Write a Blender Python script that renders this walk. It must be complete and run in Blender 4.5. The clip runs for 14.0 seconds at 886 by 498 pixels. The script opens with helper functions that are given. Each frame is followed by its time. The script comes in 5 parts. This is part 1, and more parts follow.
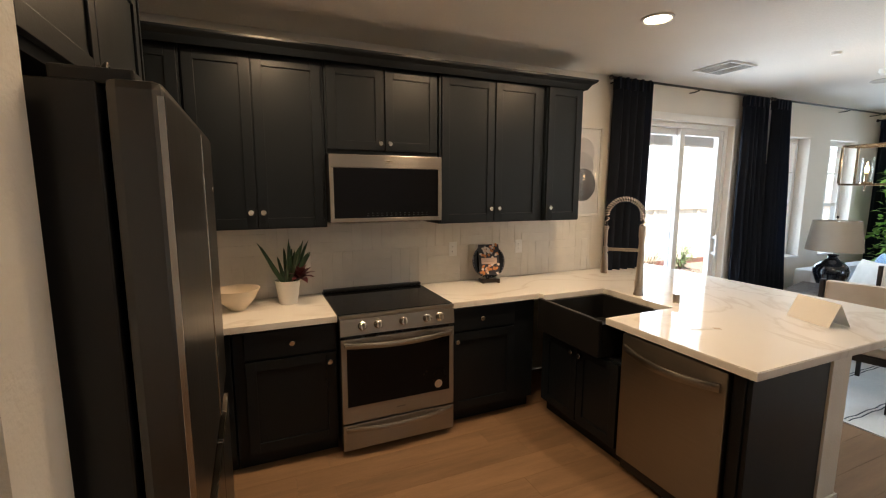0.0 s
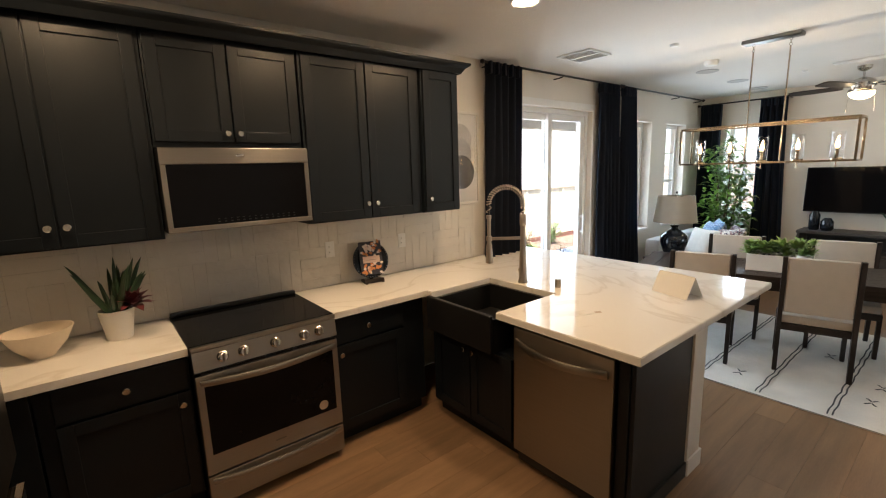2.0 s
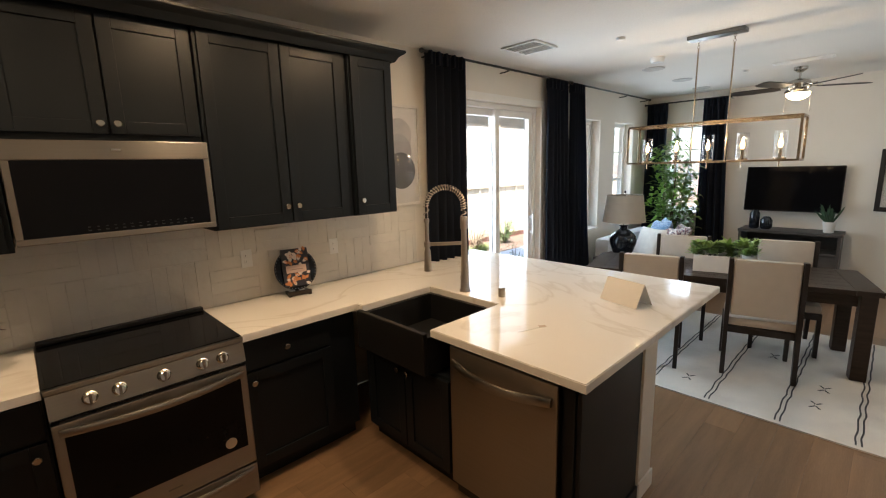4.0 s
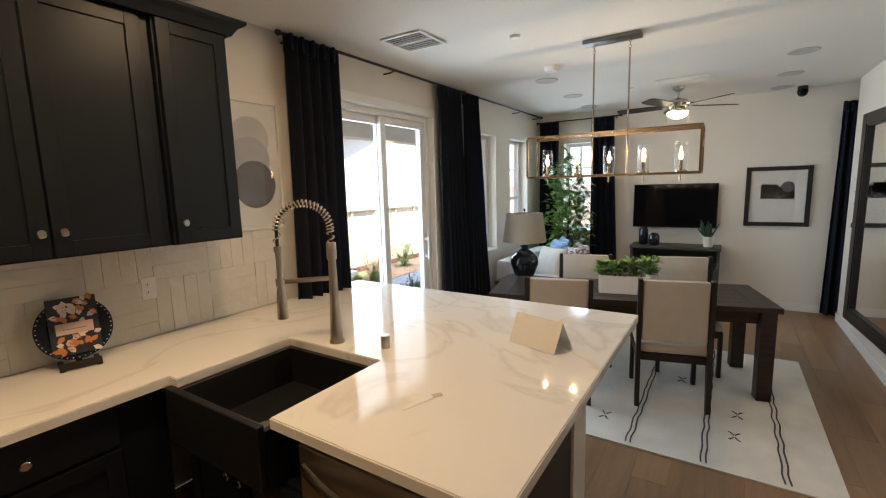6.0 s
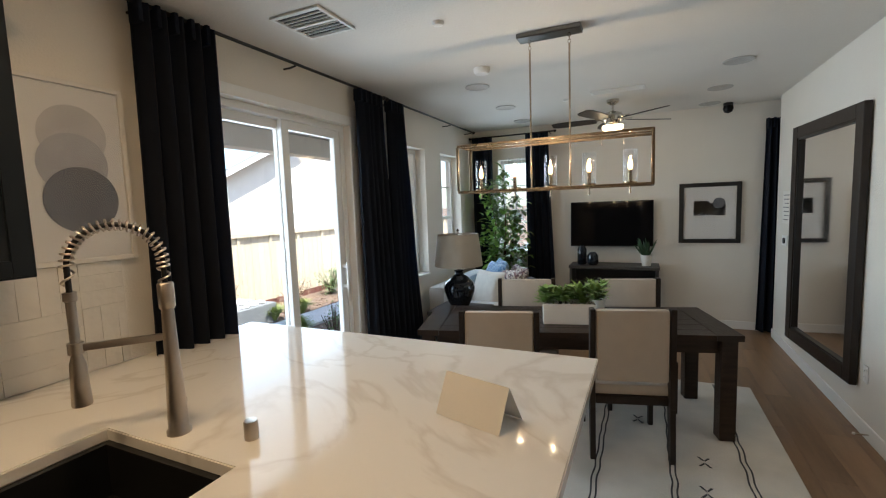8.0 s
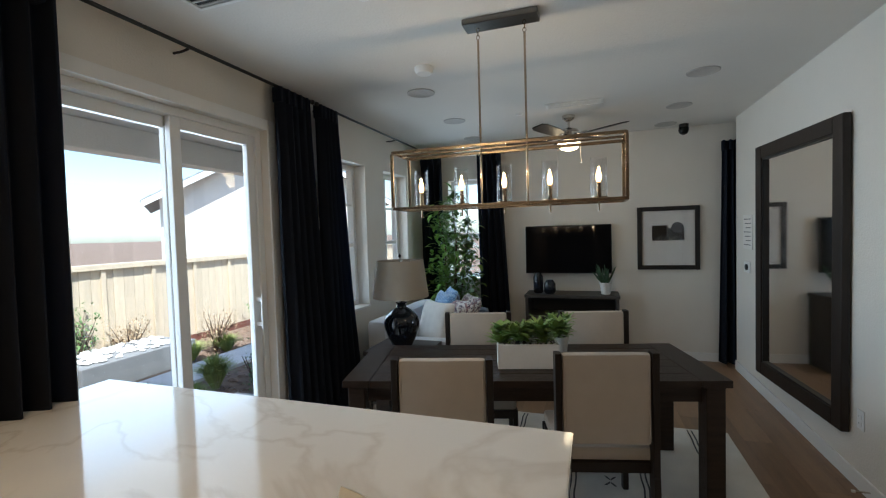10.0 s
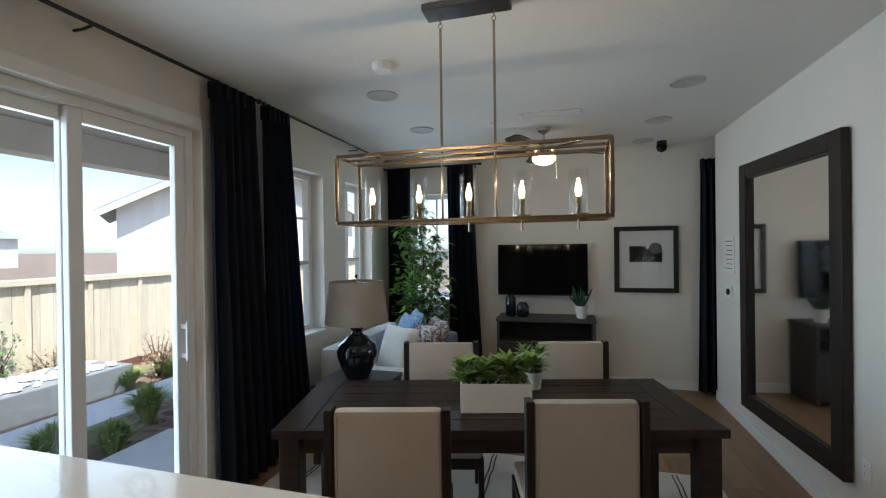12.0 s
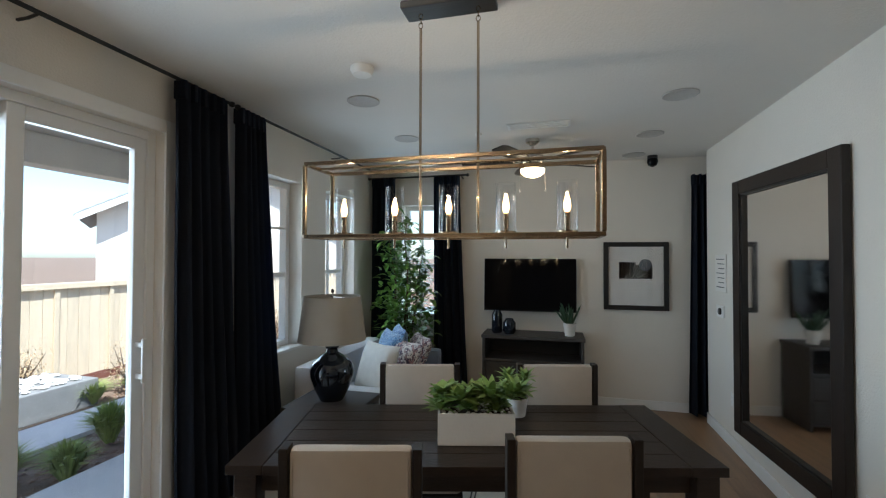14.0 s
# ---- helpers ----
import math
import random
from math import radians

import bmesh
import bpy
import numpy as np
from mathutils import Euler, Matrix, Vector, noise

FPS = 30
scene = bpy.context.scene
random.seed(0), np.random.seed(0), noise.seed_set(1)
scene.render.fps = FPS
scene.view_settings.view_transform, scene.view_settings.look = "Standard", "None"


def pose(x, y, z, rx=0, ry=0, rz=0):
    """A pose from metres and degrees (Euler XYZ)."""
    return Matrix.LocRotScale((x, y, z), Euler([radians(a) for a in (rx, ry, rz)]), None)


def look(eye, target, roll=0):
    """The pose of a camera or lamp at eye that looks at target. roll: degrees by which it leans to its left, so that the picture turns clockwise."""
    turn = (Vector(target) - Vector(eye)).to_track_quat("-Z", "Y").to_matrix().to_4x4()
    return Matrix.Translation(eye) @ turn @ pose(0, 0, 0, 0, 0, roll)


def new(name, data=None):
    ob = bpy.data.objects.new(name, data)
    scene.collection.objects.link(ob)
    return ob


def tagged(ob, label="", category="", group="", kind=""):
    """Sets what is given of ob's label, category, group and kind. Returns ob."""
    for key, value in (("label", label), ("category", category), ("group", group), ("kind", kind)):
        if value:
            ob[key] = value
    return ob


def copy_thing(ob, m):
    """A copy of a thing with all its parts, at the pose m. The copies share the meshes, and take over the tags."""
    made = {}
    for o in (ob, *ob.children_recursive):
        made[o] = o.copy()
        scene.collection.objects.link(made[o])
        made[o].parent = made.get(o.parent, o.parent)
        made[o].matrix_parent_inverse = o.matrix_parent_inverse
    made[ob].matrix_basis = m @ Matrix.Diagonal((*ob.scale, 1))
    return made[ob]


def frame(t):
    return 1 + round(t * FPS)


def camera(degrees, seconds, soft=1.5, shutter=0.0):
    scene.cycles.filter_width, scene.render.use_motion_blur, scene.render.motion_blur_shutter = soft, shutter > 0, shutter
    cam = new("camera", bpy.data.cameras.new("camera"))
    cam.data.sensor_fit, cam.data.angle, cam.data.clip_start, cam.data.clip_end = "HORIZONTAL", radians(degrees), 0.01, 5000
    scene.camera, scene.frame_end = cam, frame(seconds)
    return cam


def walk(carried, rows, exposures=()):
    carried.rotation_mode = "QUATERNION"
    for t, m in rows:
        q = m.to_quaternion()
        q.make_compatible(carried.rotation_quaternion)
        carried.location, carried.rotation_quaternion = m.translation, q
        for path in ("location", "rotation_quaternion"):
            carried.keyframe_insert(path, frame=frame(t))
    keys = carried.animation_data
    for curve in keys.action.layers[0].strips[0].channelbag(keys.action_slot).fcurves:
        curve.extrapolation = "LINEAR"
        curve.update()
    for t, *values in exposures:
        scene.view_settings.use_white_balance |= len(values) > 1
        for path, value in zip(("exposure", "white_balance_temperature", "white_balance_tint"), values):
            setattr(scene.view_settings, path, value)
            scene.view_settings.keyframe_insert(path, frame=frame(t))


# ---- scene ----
cam = camera(90.66, 14.0, soft=1.15)
PATH = [
    (0, look((1.009, -3.264, 1.688), (1.803, -1.450, 1.412), 0.16)),
    (0.5, look((1.007, -3.220, 1.687), (1.875, -1.438, 1.420), -0.57)),
    (1, look((1.036, -3.162, 1.700), (2.057, -1.470, 1.389), -1.08)),
    (1.5, look((1.101, -3.107, 1.717), (2.234, -1.487, 1.416), -1.90)),
    (2, look((1.168, -3.043, 1.744), (2.400, -1.508, 1.390), -1.79)),
    (4.5, look((1.625, -2.849, 1.740), (3.045, -1.486, 1.388), -1.49)),
    (5, look((1.790, -2.749, 1.723), (3.289, -1.469, 1.384), -1.35)),
    (5.5, look((1.950, -2.649, 1.696), (3.534, -1.472, 1.368), -1.24)),
    (6, look((2.099, -2.576, 1.674), (3.760, -1.498, 1.392), -1.56)),
    (6.5, look((2.247, -2.534, 1.673), (3.947, -1.520, 1.387), -1.57)),
    (7, look((2.399, -2.491, 1.671), (4.141, -1.542, 1.411), -1.65)),
    (7.5, look((2.546, -2.437, 1.653), (4.320, -1.541, 1.423), -1.88)),
    (8, look((2.684, -2.370, 1.633), (4.492, -1.536, 1.440), -2.00)),
    (10.5, look((3.387, -2.240, 1.589), (5.293, -1.637, 1.521), -1.52)),
    (11, look((3.495, -2.229, 1.606), (5.412, -1.663, 1.546), -1.32)),
    (11.5, look((3.583, -2.228, 1.611), (5.506, -1.683, 1.571), -1.06)),
    (12, look((3.653, -2.232, 1.608), (5.580, -1.695, 1.599), -0.75)),
    (12.5, look((3.715, -2.231, 1.619), (5.648, -1.718, 1.615), -0.42)),
    (13, look((3.764, -2.230, 1.629), (5.700, -1.732, 1.647), -0.14)),
    (13.5, look((3.801, -2.234, 1.633), (5.739, -1.742, 1.667), 0.07)),
    (14, look((3.833, -2.240, 1.638), (5.771, -1.748, 1.676), 0.17)),
]
EXPOSURES = [(0, 2.33, 5950, 6), (2, 2.2, 6100, 6), (5, 1.97, 6050, 6), (6.5, 1.8, 6150, 5), (8, 1.5, 5950, 4), (10.5, 1.08, 5600, 2), (14, 1.2, 5600, 2)]
walk(cam, PATH, EXPOSURES)

# ---- world and daylight ----
world = bpy.data.worlds.new("world")
scene.world = world
world.use_nodes = True
wn = world.node_tree
sky = wn.nodes.new("ShaderNodeTexSky")
sky.sky_type = 'NISHITA'
sky.sun_disc = False
sky.sun_elevation = radians(66)
sky.sun_rotation = radians(225)
bg = wn.nodes["Background"]
wn.links.new(sky.outputs[0], bg.inputs[0])
bg.inputs[1].default_value = 0.15


def lamp(name, kind, energy, color, m, size=0.1, size_y=None):
    d = bpy.data.lights.new(name, kind)
    d.energy, d.color = energy, color
    if kind == 'AREA':
        d.size = size
        if size_y:
            d.shape, d.size_y = 'RECTANGLE', size_y
    elif kind == 'SUN':
        d.angle = radians(0.5)
    else:
        d.shadow_soft_size = size
    ob = new(name, d)
    ob.matrix_world = m
    return ob


lamp("sun", 'SUN', 5.0, (1.0, 0.95, 0.88), look((0, 0, 0), (0.33, 0.35, -0.877)))
DAY = (0.80, 0.90, 1.0)
WARM = (1.0, 0.70, 0.42)


def day_lamp(name, x, y, z, w, h, energy, rz):
    ob = lamp(name, 'AREA', energy, DAY, pose(x, y, z, 90, 0, rz), w, h)
    ob.data.spread = radians(125)
    return ob


day_lamp("sky_light", 5.25, 0.16, 1.2, 1.3, 2.1, 13, 180)
day_lamp("sky_light", 7.01, 0.14, 1.55, 0.6, 1.4, 3.6, 180)
day_lamp("sky_light", 8.17, 0.14, 1.55, 0.6, 1.4, 3.6, 180)
day_lamp("sky_light", 9.12, -0.62, 1.6, 0.45, 1.3, 2.2, 90)

# ---- materials ----
def mat(name, color, rough=0.5, metal=0.0, vary=0.12, scale=8.0, bump=0.05, bscale=60.0, spec=0.5, stretch=(1, 1, 1), rand=0.0, coat=0.0, sheen=0.0, emit=0.0, island=False):
    """A surface with variation at two scales and fine relief."""
    m = bpy.data.materials.new(name)
    m.use_nodes = True
    t = m.node_tree
    b = t.nodes["Principled BSDF"]
    b.inputs["Roughness"].default_value = rough
    b.inputs["Metallic"].default_value = metal
    b.inputs["Specular IOR Level"].default_value = spec
    b.inputs["Coat Weight"].default_value = coat
    b.inputs["Sheen Weight"].default_value = sheen
    co = t.nodes.new("ShaderNodeTexCoord")
    mp = t.nodes.new("ShaderNodeMapping")
    mp.inputs["Scale"].default_value = stretch
    t.links.new(co.outputs["Object"], mp.inputs[0])
    src = mp.outputs[0]
    if rand > 0:
        oi = t.nodes.new("ShaderNodeObjectInfo")
        geo = t.nodes.new("ShaderNodeNewGeometry")
        ad = t.nodes.new("ShaderNodeVectorMath")
        ad.operation = 'ADD'
        sc = t.nodes.new("ShaderNodeVectorMath")
        sc.operation = 'SCALE'
        cmb = t.nodes.new("ShaderNodeCombineXYZ")
        rsrc = geo.outputs["Random Per Island"] if island else oi.outputs["Random"]
        for i in range(3):
            t.links.new(rsrc, cmb.inputs[i])
        sc.inputs[3].default_value = 37.0
        t.links.new(cmb.outputs[0], sc.inputs[0])
        t.links.new(src, ad.inputs[0])
        t.links.new(sc.outputs[0], ad.inputs[1])
        src = ad.outputs[0]
    n1 = t.nodes.new("ShaderNodeTexNoise")
    n1.inputs["Scale"].default_value = scale
    n1.inputs["Detail"].default_value = 5
    n2 = t.nodes.new("ShaderNodeTexNoise")
    n2.inputs["Scale"].default_value = bscale
    n2.inputs["Detail"].default_value = 3
    t.links.new(src, n1.inputs[0])
    t.links.new(src, n2.inputs[0])
    mix = t.nodes.new("ShaderNodeMath")
    mix.operation = 'MULTIPLY_ADD'
    t.links.new(n1.outputs[0], mix.inputs[0])
    mix.inputs[1].default_value = 0.7
    m2 = t.nodes.new("ShaderNodeMath")
    m2.operation = 'MULTIPLY'
    m2.inputs[1].default_value = 0.3
    t.links.new(n2.outputs[0], m2.inputs[0])
    t.links.new(m2.outputs[0], mix.inputs[2])
    fac = mix.outputs[0]
    if rand > 0:
        m3 = t.nodes.new("ShaderNodeMath")
        m3.operation = 'MULTIPLY_ADD'
        m3.inputs[1].default_value = rand
        t.links.new(rsrc, m3.inputs[0])
        t.links.new(fac, m3.inputs[2])
        fac = m3.outputs[0]
    ramp = t.nodes.new("ShaderNodeValToRGB")
    lo = [max(0, c * (1 - vary)) for c in color[:3]]
    hi = [min(1, c * (1 + vary)) for c in color[:3]]
    ramp.color_ramp.elements[0].position, ramp.color_ramp.elements[1].position = 0.25, 0.75 + rand
    ramp.color_ramp.elements[0].color, ramp.color_ramp.elements[1].color = (*lo, 1), (*hi, 1)
    t.links.new(fac, ramp.inputs[0])
    t.links.new(ramp.outputs[0], b.inputs["Base Color"])
    rr = t.nodes.new("ShaderNodeMapRange")
    rr.inputs["To Min"].default_value, rr.inputs["To Max"].default_value = max(0.02, rough - 0.06), min(1, rough + 0.06)
    t.links.new(n1.outputs[0], rr.inputs[0])
    t.links.new(rr.outputs[0], b.inputs["Roughness"])
    if bump > 0:
        bp = t.nodes.new("ShaderNodeBump")
        bp.inputs["Strength"].default_value = bump
        bp.inputs["Distance"].default_value = 0.01
        t.links.new(n2.outputs[0], bp.inputs["Height"])
        t.links.new(bp.outputs[0], b.inputs["Normal"])
    if emit:
        b.inputs["Emission Color"].default_value = (*color[:3], 1)
        b.inputs["Emission Strength"].default_value = emit
    return m


def glass(name, tint=(1, 1, 1), rough=0.0, thin=True):
    m = bpy.data.materials.new(name)
    m.use_nodes = True
    t = m.node_tree
    t.nodes.remove(t.nodes["Principled BSDF"])
    out = t.nodes["Material Output"]
    tr = t.nodes.new("ShaderNodeBsdfTransparent")
    tr.inputs[0].default_value = (*tint, 1)
    gl = t.nodes.new("ShaderNodeBsdfGlossy")
    gl.inputs["Roughness"].default_value = 0.02
    lw = t.nodes.new("ShaderNodeLayerWeight")
    pw = t.nodes.new("ShaderNodeMath")
    pw.operation = 'POWER'
    pw.inputs[1].default_value = 5.0
    t.links.new(lw.outputs["Facing"], pw.inputs[0])
    fr = t.nodes.new("ShaderNodeMath")
    fr.operation = 'MULTIPLY_ADD'
    fr.inputs[1].default_value, fr.inputs[2].default_value = 0.8, 0.035
    t.links.new(pw.outputs[0], fr.inputs[0])
    mx = t.nodes.new("ShaderNodeMixShader")
    t.links.new(fr.outputs[0], mx.inputs[0])
    t.links.new(tr.outputs[0], mx.inputs[1])
    t.links.new(gl.outputs[0], mx.inputs[2])
    t.links.new(mx.outputs[0], out.inputs[0])
    return m


def glow(name, color, strength):
    m = bpy.data.materials.new(name)
    m.use_nodes = True
    b = m.node_tree.nodes["Principled BSDF"]
    b.inputs["Base Color"].default_value = (*color, 1)
    b.inputs["Emission Color"].default_value = (*color, 1)
    b.inputs["Emission Strength"].default_value = strength
    return m


def quartz_material():
    m = mat("white_quartz", (0.80, 0.765, 0.71), 0.07, vary=0.03, scale=3, bump=0.0, spec=0.30)
    t = m.node_tree
    b = t.nodes["Principled BSDF"]
    co = t.nodes.new("ShaderNodeTexCoord")
    n = t.nodes.new("ShaderNodeTexNoise")
    n.inputs["Scale"].default_value, n.inputs["Detail"].default_value, n.inputs["Distortion"].default_value = 0.9, 6, 1.2
    t.links.new(co.outputs["Object"], n.inputs[0])
    s = t.nodes.new("ShaderNodeMath")
    s.operation = 'SUBTRACT'
    s.inputs[1].default_value = 0.5
    a = t.nodes.new("ShaderNodeMath")
    a.operation = 'ABSOLUTE'
    t.links.new(n.outputs[0], s.inputs[0])
    t.links.new(s.outputs[0], a.inputs[0])
    r = t.nodes.new("ShaderNodeValToRGB")
    e = r.color_ramp.elements
    e[0].position, e[0].color = 0.0, (0.56, 0.50, 0.43, 1)
    e[1].position, e[1].color = 0.022, (0.80, 0.77, 0.72, 1)
    t.links.new(a.outputs[0], r.inputs[0])
    old = b.inputs["Base Color"].links[0].from_socket
    mx = t.nodes.new("ShaderNodeMixRGB")
    mx.inputs[0].default_value = 0.42
    t.links.new(old, mx.inputs[1])
    t.links.new(r.outputs[0], mx.inputs[2])
    t.links.new(mx.outputs[0], b.inputs["Base Color"])
    return m


def pattern_fabric(name, a, bcol, c, scale):
    m = mat(name, a, 0.9, vary=0.1, bump=0.2, bscale=300, sheen=0.3)
    t = m.node_tree
    b = t.nodes["Principled BSDF"]
    co = t.nodes.new("ShaderNodeTexCoord")
    n = t.nodes.new("ShaderNodeTexNoise")
    n.inputs["Scale"].default_value, n.inputs["Detail"].default_value, n.inputs["Distortion"].default_value = scale, 2, 2.5
    t.links.new(co.outputs["Object"], n.inputs[0])
    r = t.nodes.new("ShaderNodeValToRGB")
    r.color_ramp.interpolation = 'CONSTANT'
    e = r.color_ramp.elements
    e[0].position, e[0].color = 0.0, (*a, 1)
    e[1].position, e[1].color = 0.47, (*bcol, 1)
    x = r.color_ramp.elements.new(0.56)
    x.color = (*c, 1)
    t.links.new(n.outputs[0], r.inputs[0])
    t.links.new(r.outputs[0], b.inputs["Base Color"])
    return m


WALL = mat("wall_paint", (0.74, 0.70, 0.63), 0.75, vary=0.03, scale=3, bump=0.25, bscale=90)
CEIL = mat("ceiling_paint", (0.74, 0.71, 0.66), 0.85, vary=0.03, scale=2, bump=0.25, bscale=70)
TRIM = mat("white_trim_paint", (0.80, 0.79, 0.76), 0.4, vary=0.03, bump=0.02)
CAB = mat("dark_cabinet_paint", (0.0075, 0.010, 0.013), 0.38, vary=0.15, scale=4, bump=0.03, bscale=120, spec=0.26)
STEEL = mat("brushed_steel", (0.31, 0.285, 0.255), 0.33, 1.0, vary=0.05, scale=3, bump=0.008, bscale=60, stretch=(1, 1, 40))
steel_nodes = STEEL.node_tree
grain = steel_nodes.nodes.new("ShaderNodeTangent")
grain.direction_type, grain.axis = 'RADIAL', 'Z'
steel_bsdf = steel_nodes.nodes["Principled BSDF"]
steel_nodes.links.new(grain.outputs[0], steel_bsdf.inputs["Tangent"])
steel_bsdf.inputs["Anisotropic"].default_value = 0.75
steel_bsdf.inputs["Anisotropic Rotation"].default_value = 0.25
DSTEEL = mat("dark_steel", (0.20, 0.19, 0.18), 0.33, 1.0, vary=0.12, scale=3, bump=0.05, bscale=40, stretch=(40, 1, 1))
FRIDGE = mat("slate_steel", (0.125, 0.122, 0.118), 0.34, 1.0, vary=0.06, scale=2, bump=0.03, bscale=60, stretch=(1, 30, 1))
CHROME = mat("polished_nickel", (0.62, 0.58, 0.52), 0.16, 1.0, vary=0.05, bump=0.0)
BGLASS = mat("black_glass", (0.004, 0.004, 0.005), 0.04, vary=0.1, bump=0.0, spec=0.14)
BLACK = mat("black_plastic", (0.012, 0.012, 0.013), 0.35, vary=0.1, bump=0.03)
SINK = mat("black_composite", (0.008, 0.008, 0.0085), 0.45, vary=0.2, scale=20, bump=0.06, bscale=200)
QUARTZ = quartz_material()
TILE = mat("glazed_white_tile", (0.71, 0.67, 0.60), 0.07, vary=0.07, scale=7, bump=0.9, bscale=9, spec=0.7, rand=0.16)
GROUT = mat("grout", (0.66, 0.62, 0.55), 0.85, vary=0.08, bump=0.2, bscale=200)
SUBFLOOR = mat("floor_gap", (0.11, 0.072, 0.045), 0.8, vary=0.2)
RUG = mat("ivory_wool_rug", (0.66, 0.62, 0.55), 0.95, vary=0.14, scale=5, bump=0.5, bscale=220, sheen=0.3)
RUGD = mat("charcoal_wool", (0.06, 0.06, 0.065), 0.95, vary=0.3, scale=30, bump=0.4, bscale=200)
DWOOD = mat("dark_stained_wood", (0.026, 0.0155, 0.010), 0.36, spec=0.3, vary=0.75, scale=4, bump=0.16, bscale=40, stretch=(8, 1, 8))
ESPR = mat("espresso_wood", (0.020, 0.014, 0.011), 0.45, spec=0.35, vary=0.35, scale=5, bump=0.06, bscale=50, stretch=(6, 6, 1))
CONS = mat("charcoal_oak", (0.050, 0.044, 0.040), 0.5, vary=0.35, scale=4, bump=0.10, bscale=40, stretch=(8, 1, 8))
LINEN = mat("oatmeal_linen", (0.49, 0.43, 0.36), 0.92, vary=0.07, scale=10, bump=0.35, bscale=400, sheen=0.2)
NAVY = mat("navy_linen", (0.0075, 0.011, 0.021), 0.95, vary=0.25, scale=6, bump=0.4, bscale=300)
def translucent(m, color, amount):
    """Lets light through a cloth."""
    t = m.node_tree
    out = t.nodes["Material Output"]
    tr = t.nodes.new("ShaderNodeBsdfTranslucent")
    tr.inputs[0].default_value = (*color, 1)
    mx = t.nodes.new("ShaderNodeMixShader")
    mx.inputs[0].default_value = amount
    t.links.new(t.nodes["Principled BSDF"].outputs[0], mx.inputs[1])
    t.links.new(tr.outputs[0], mx.inputs[2])
    t.links.new(mx.outputs[0], out.inputs[0])


translucent(NAVY, (0.014, 0.05, 0.11), 0.35)
SHADE = mat("grey_linen_shade", (0.36, 0.33, 0.28), 0.9, vary=0.08, scale=6, bump=0.3, bscale=300)
CERAM = mat("glossy_navy_ceramic", (0.008, 0.011, 0.018), 0.07, vary=0.2, bump=0.02, spec=0.6)
WHITEC = mat("matt_white_ceramic", (0.76, 0.73, 0.68), 0.45, vary=0.04, bump=0.04)
CREAM = mat("cream_stoneware", (0.68, 0.58, 0.45), 0.5, vary=0.06, bump=0.05)
SOFA = mat("pale_grey_upholstery", (0.55, 0.56, 0.57), 0.95, vary=0.08, bump=0.3, bscale=350, sheen=0.2)
SOFAB = mat("blue_grey_throw", (0.16, 0.20, 0.27), 0.95, vary=0.15, bump=0.35, bscale=300, sheen=0.2)
PILW = mat("ivory_cushion", (0.68, 0.65, 0.60), 0.95, vary=0.1, scale=14, bump=0.35, bscale=200)
PILB = pattern_fabric("blue_batik_cushion", (0.07, 0.18, 0.36), (0.33, 0.47, 0.62), (0.06, 0.10, 0.2), 22)
PILP = pattern_fabric("plum_floral_cushion", (0.62, 0.58, 0.55), (0.06, 0.045, 0.08), (0.35, 0.22, 0.22), 13)
LEAF = mat("broad_green_leaf", (0.12, 0.22, 0.04), 0.38, vary=0.45, scale=6, bump=0.05, rand=0.3, island=True)
SUCC = mat("succulent_green", (0.22, 0.33, 0.09), 0.45, vary=0.4, scale=8, bump=0.05, rand=0.3, island=True)
ALOE = mat("dark_aloe_leaf", (0.035, 0.075, 0.035), 0.45, vary=0.35, scale=12, bump=0.05)
BURG = mat("burgundy_leaf", (0.12, 0.028, 0.032), 0.4, vary=0.4, scale=10, bump=0.05)
BARK = mat("bark", (0.10, 0.065, 0.04), 0.9, vary=0.3, scale=20, bump=0.5, bscale=60)
SOIL = mat("soil", (0.03, 0.022, 0.016), 0.95, vary=0.4, scale=40, bump=0.6, bscale=90)
CHAN = mat("brushed_brass_nickel", (0.45, 0.36, 0.26), 0.26, 1.0, vary=0.08, scale=4, bump=0.03, bscale=60)
CARD = mat("white_card", (0.78, 0.75, 0.70), 0.7, vary=0.02, bump=0.03)
PAPER = mat("art_paper", (0.72, 0.70, 0.67), 0.7, vary=0.03, bump=0.03)
FRAMEW = mat("white_frame", (0.70, 0.67, 0.62), 0.4, vary=0.04)
FRAMEB = mat("black_frame", (0.013, 0.012, 0.012), 0.35, vary=0.25, scale=8, bump=0.06)
NICKEL = mat("brushed_nickel", (0.50, 0.45, 0.39), 0.34, 1.0, vary=0.06, scale=5, bump=0.02, bscale=90)
MIRROR = mat("mirror_silver", (0.90, 0.90, 0.90), 0.02, 1.0, vary=0.0, bump=0.0)
MIRROR.node_tree.nodes["Principled BSDF"].inputs["Roughness"].default_value = 0.015
PANE = glass("window_glass")
CLEAR = glass("clear_glass", (0.97, 0.97, 0.97))
VINYL = mat("white_vinyl", (0.80, 0.80, 0.79), 0.35, vary=0.02)
BULB = glow("bulb_filament", (1.0, 0.62, 0.26), 3.2)
CANGLOW = glow("downlight_lens", (1.0, 0.78, 0.50), 7)
BOWL = glow("frosted_light_bowl", (1.0, 0.72, 0.42), 4)
VENTD = mat("vent_dark", (0.05, 0.05, 0.05), 0.8, vary=0.2)
CONC = mat("pale_concrete", (0.58, 0.56, 0.52), 0.9, vary=0.12, scale=3, bump=0.3, bscale=60)
MULCH = mat("brown_mulch", (0.17, 0.115, 0.08), 0.95, vary=0.55, scale=12, bump=0.9, bscale=45)
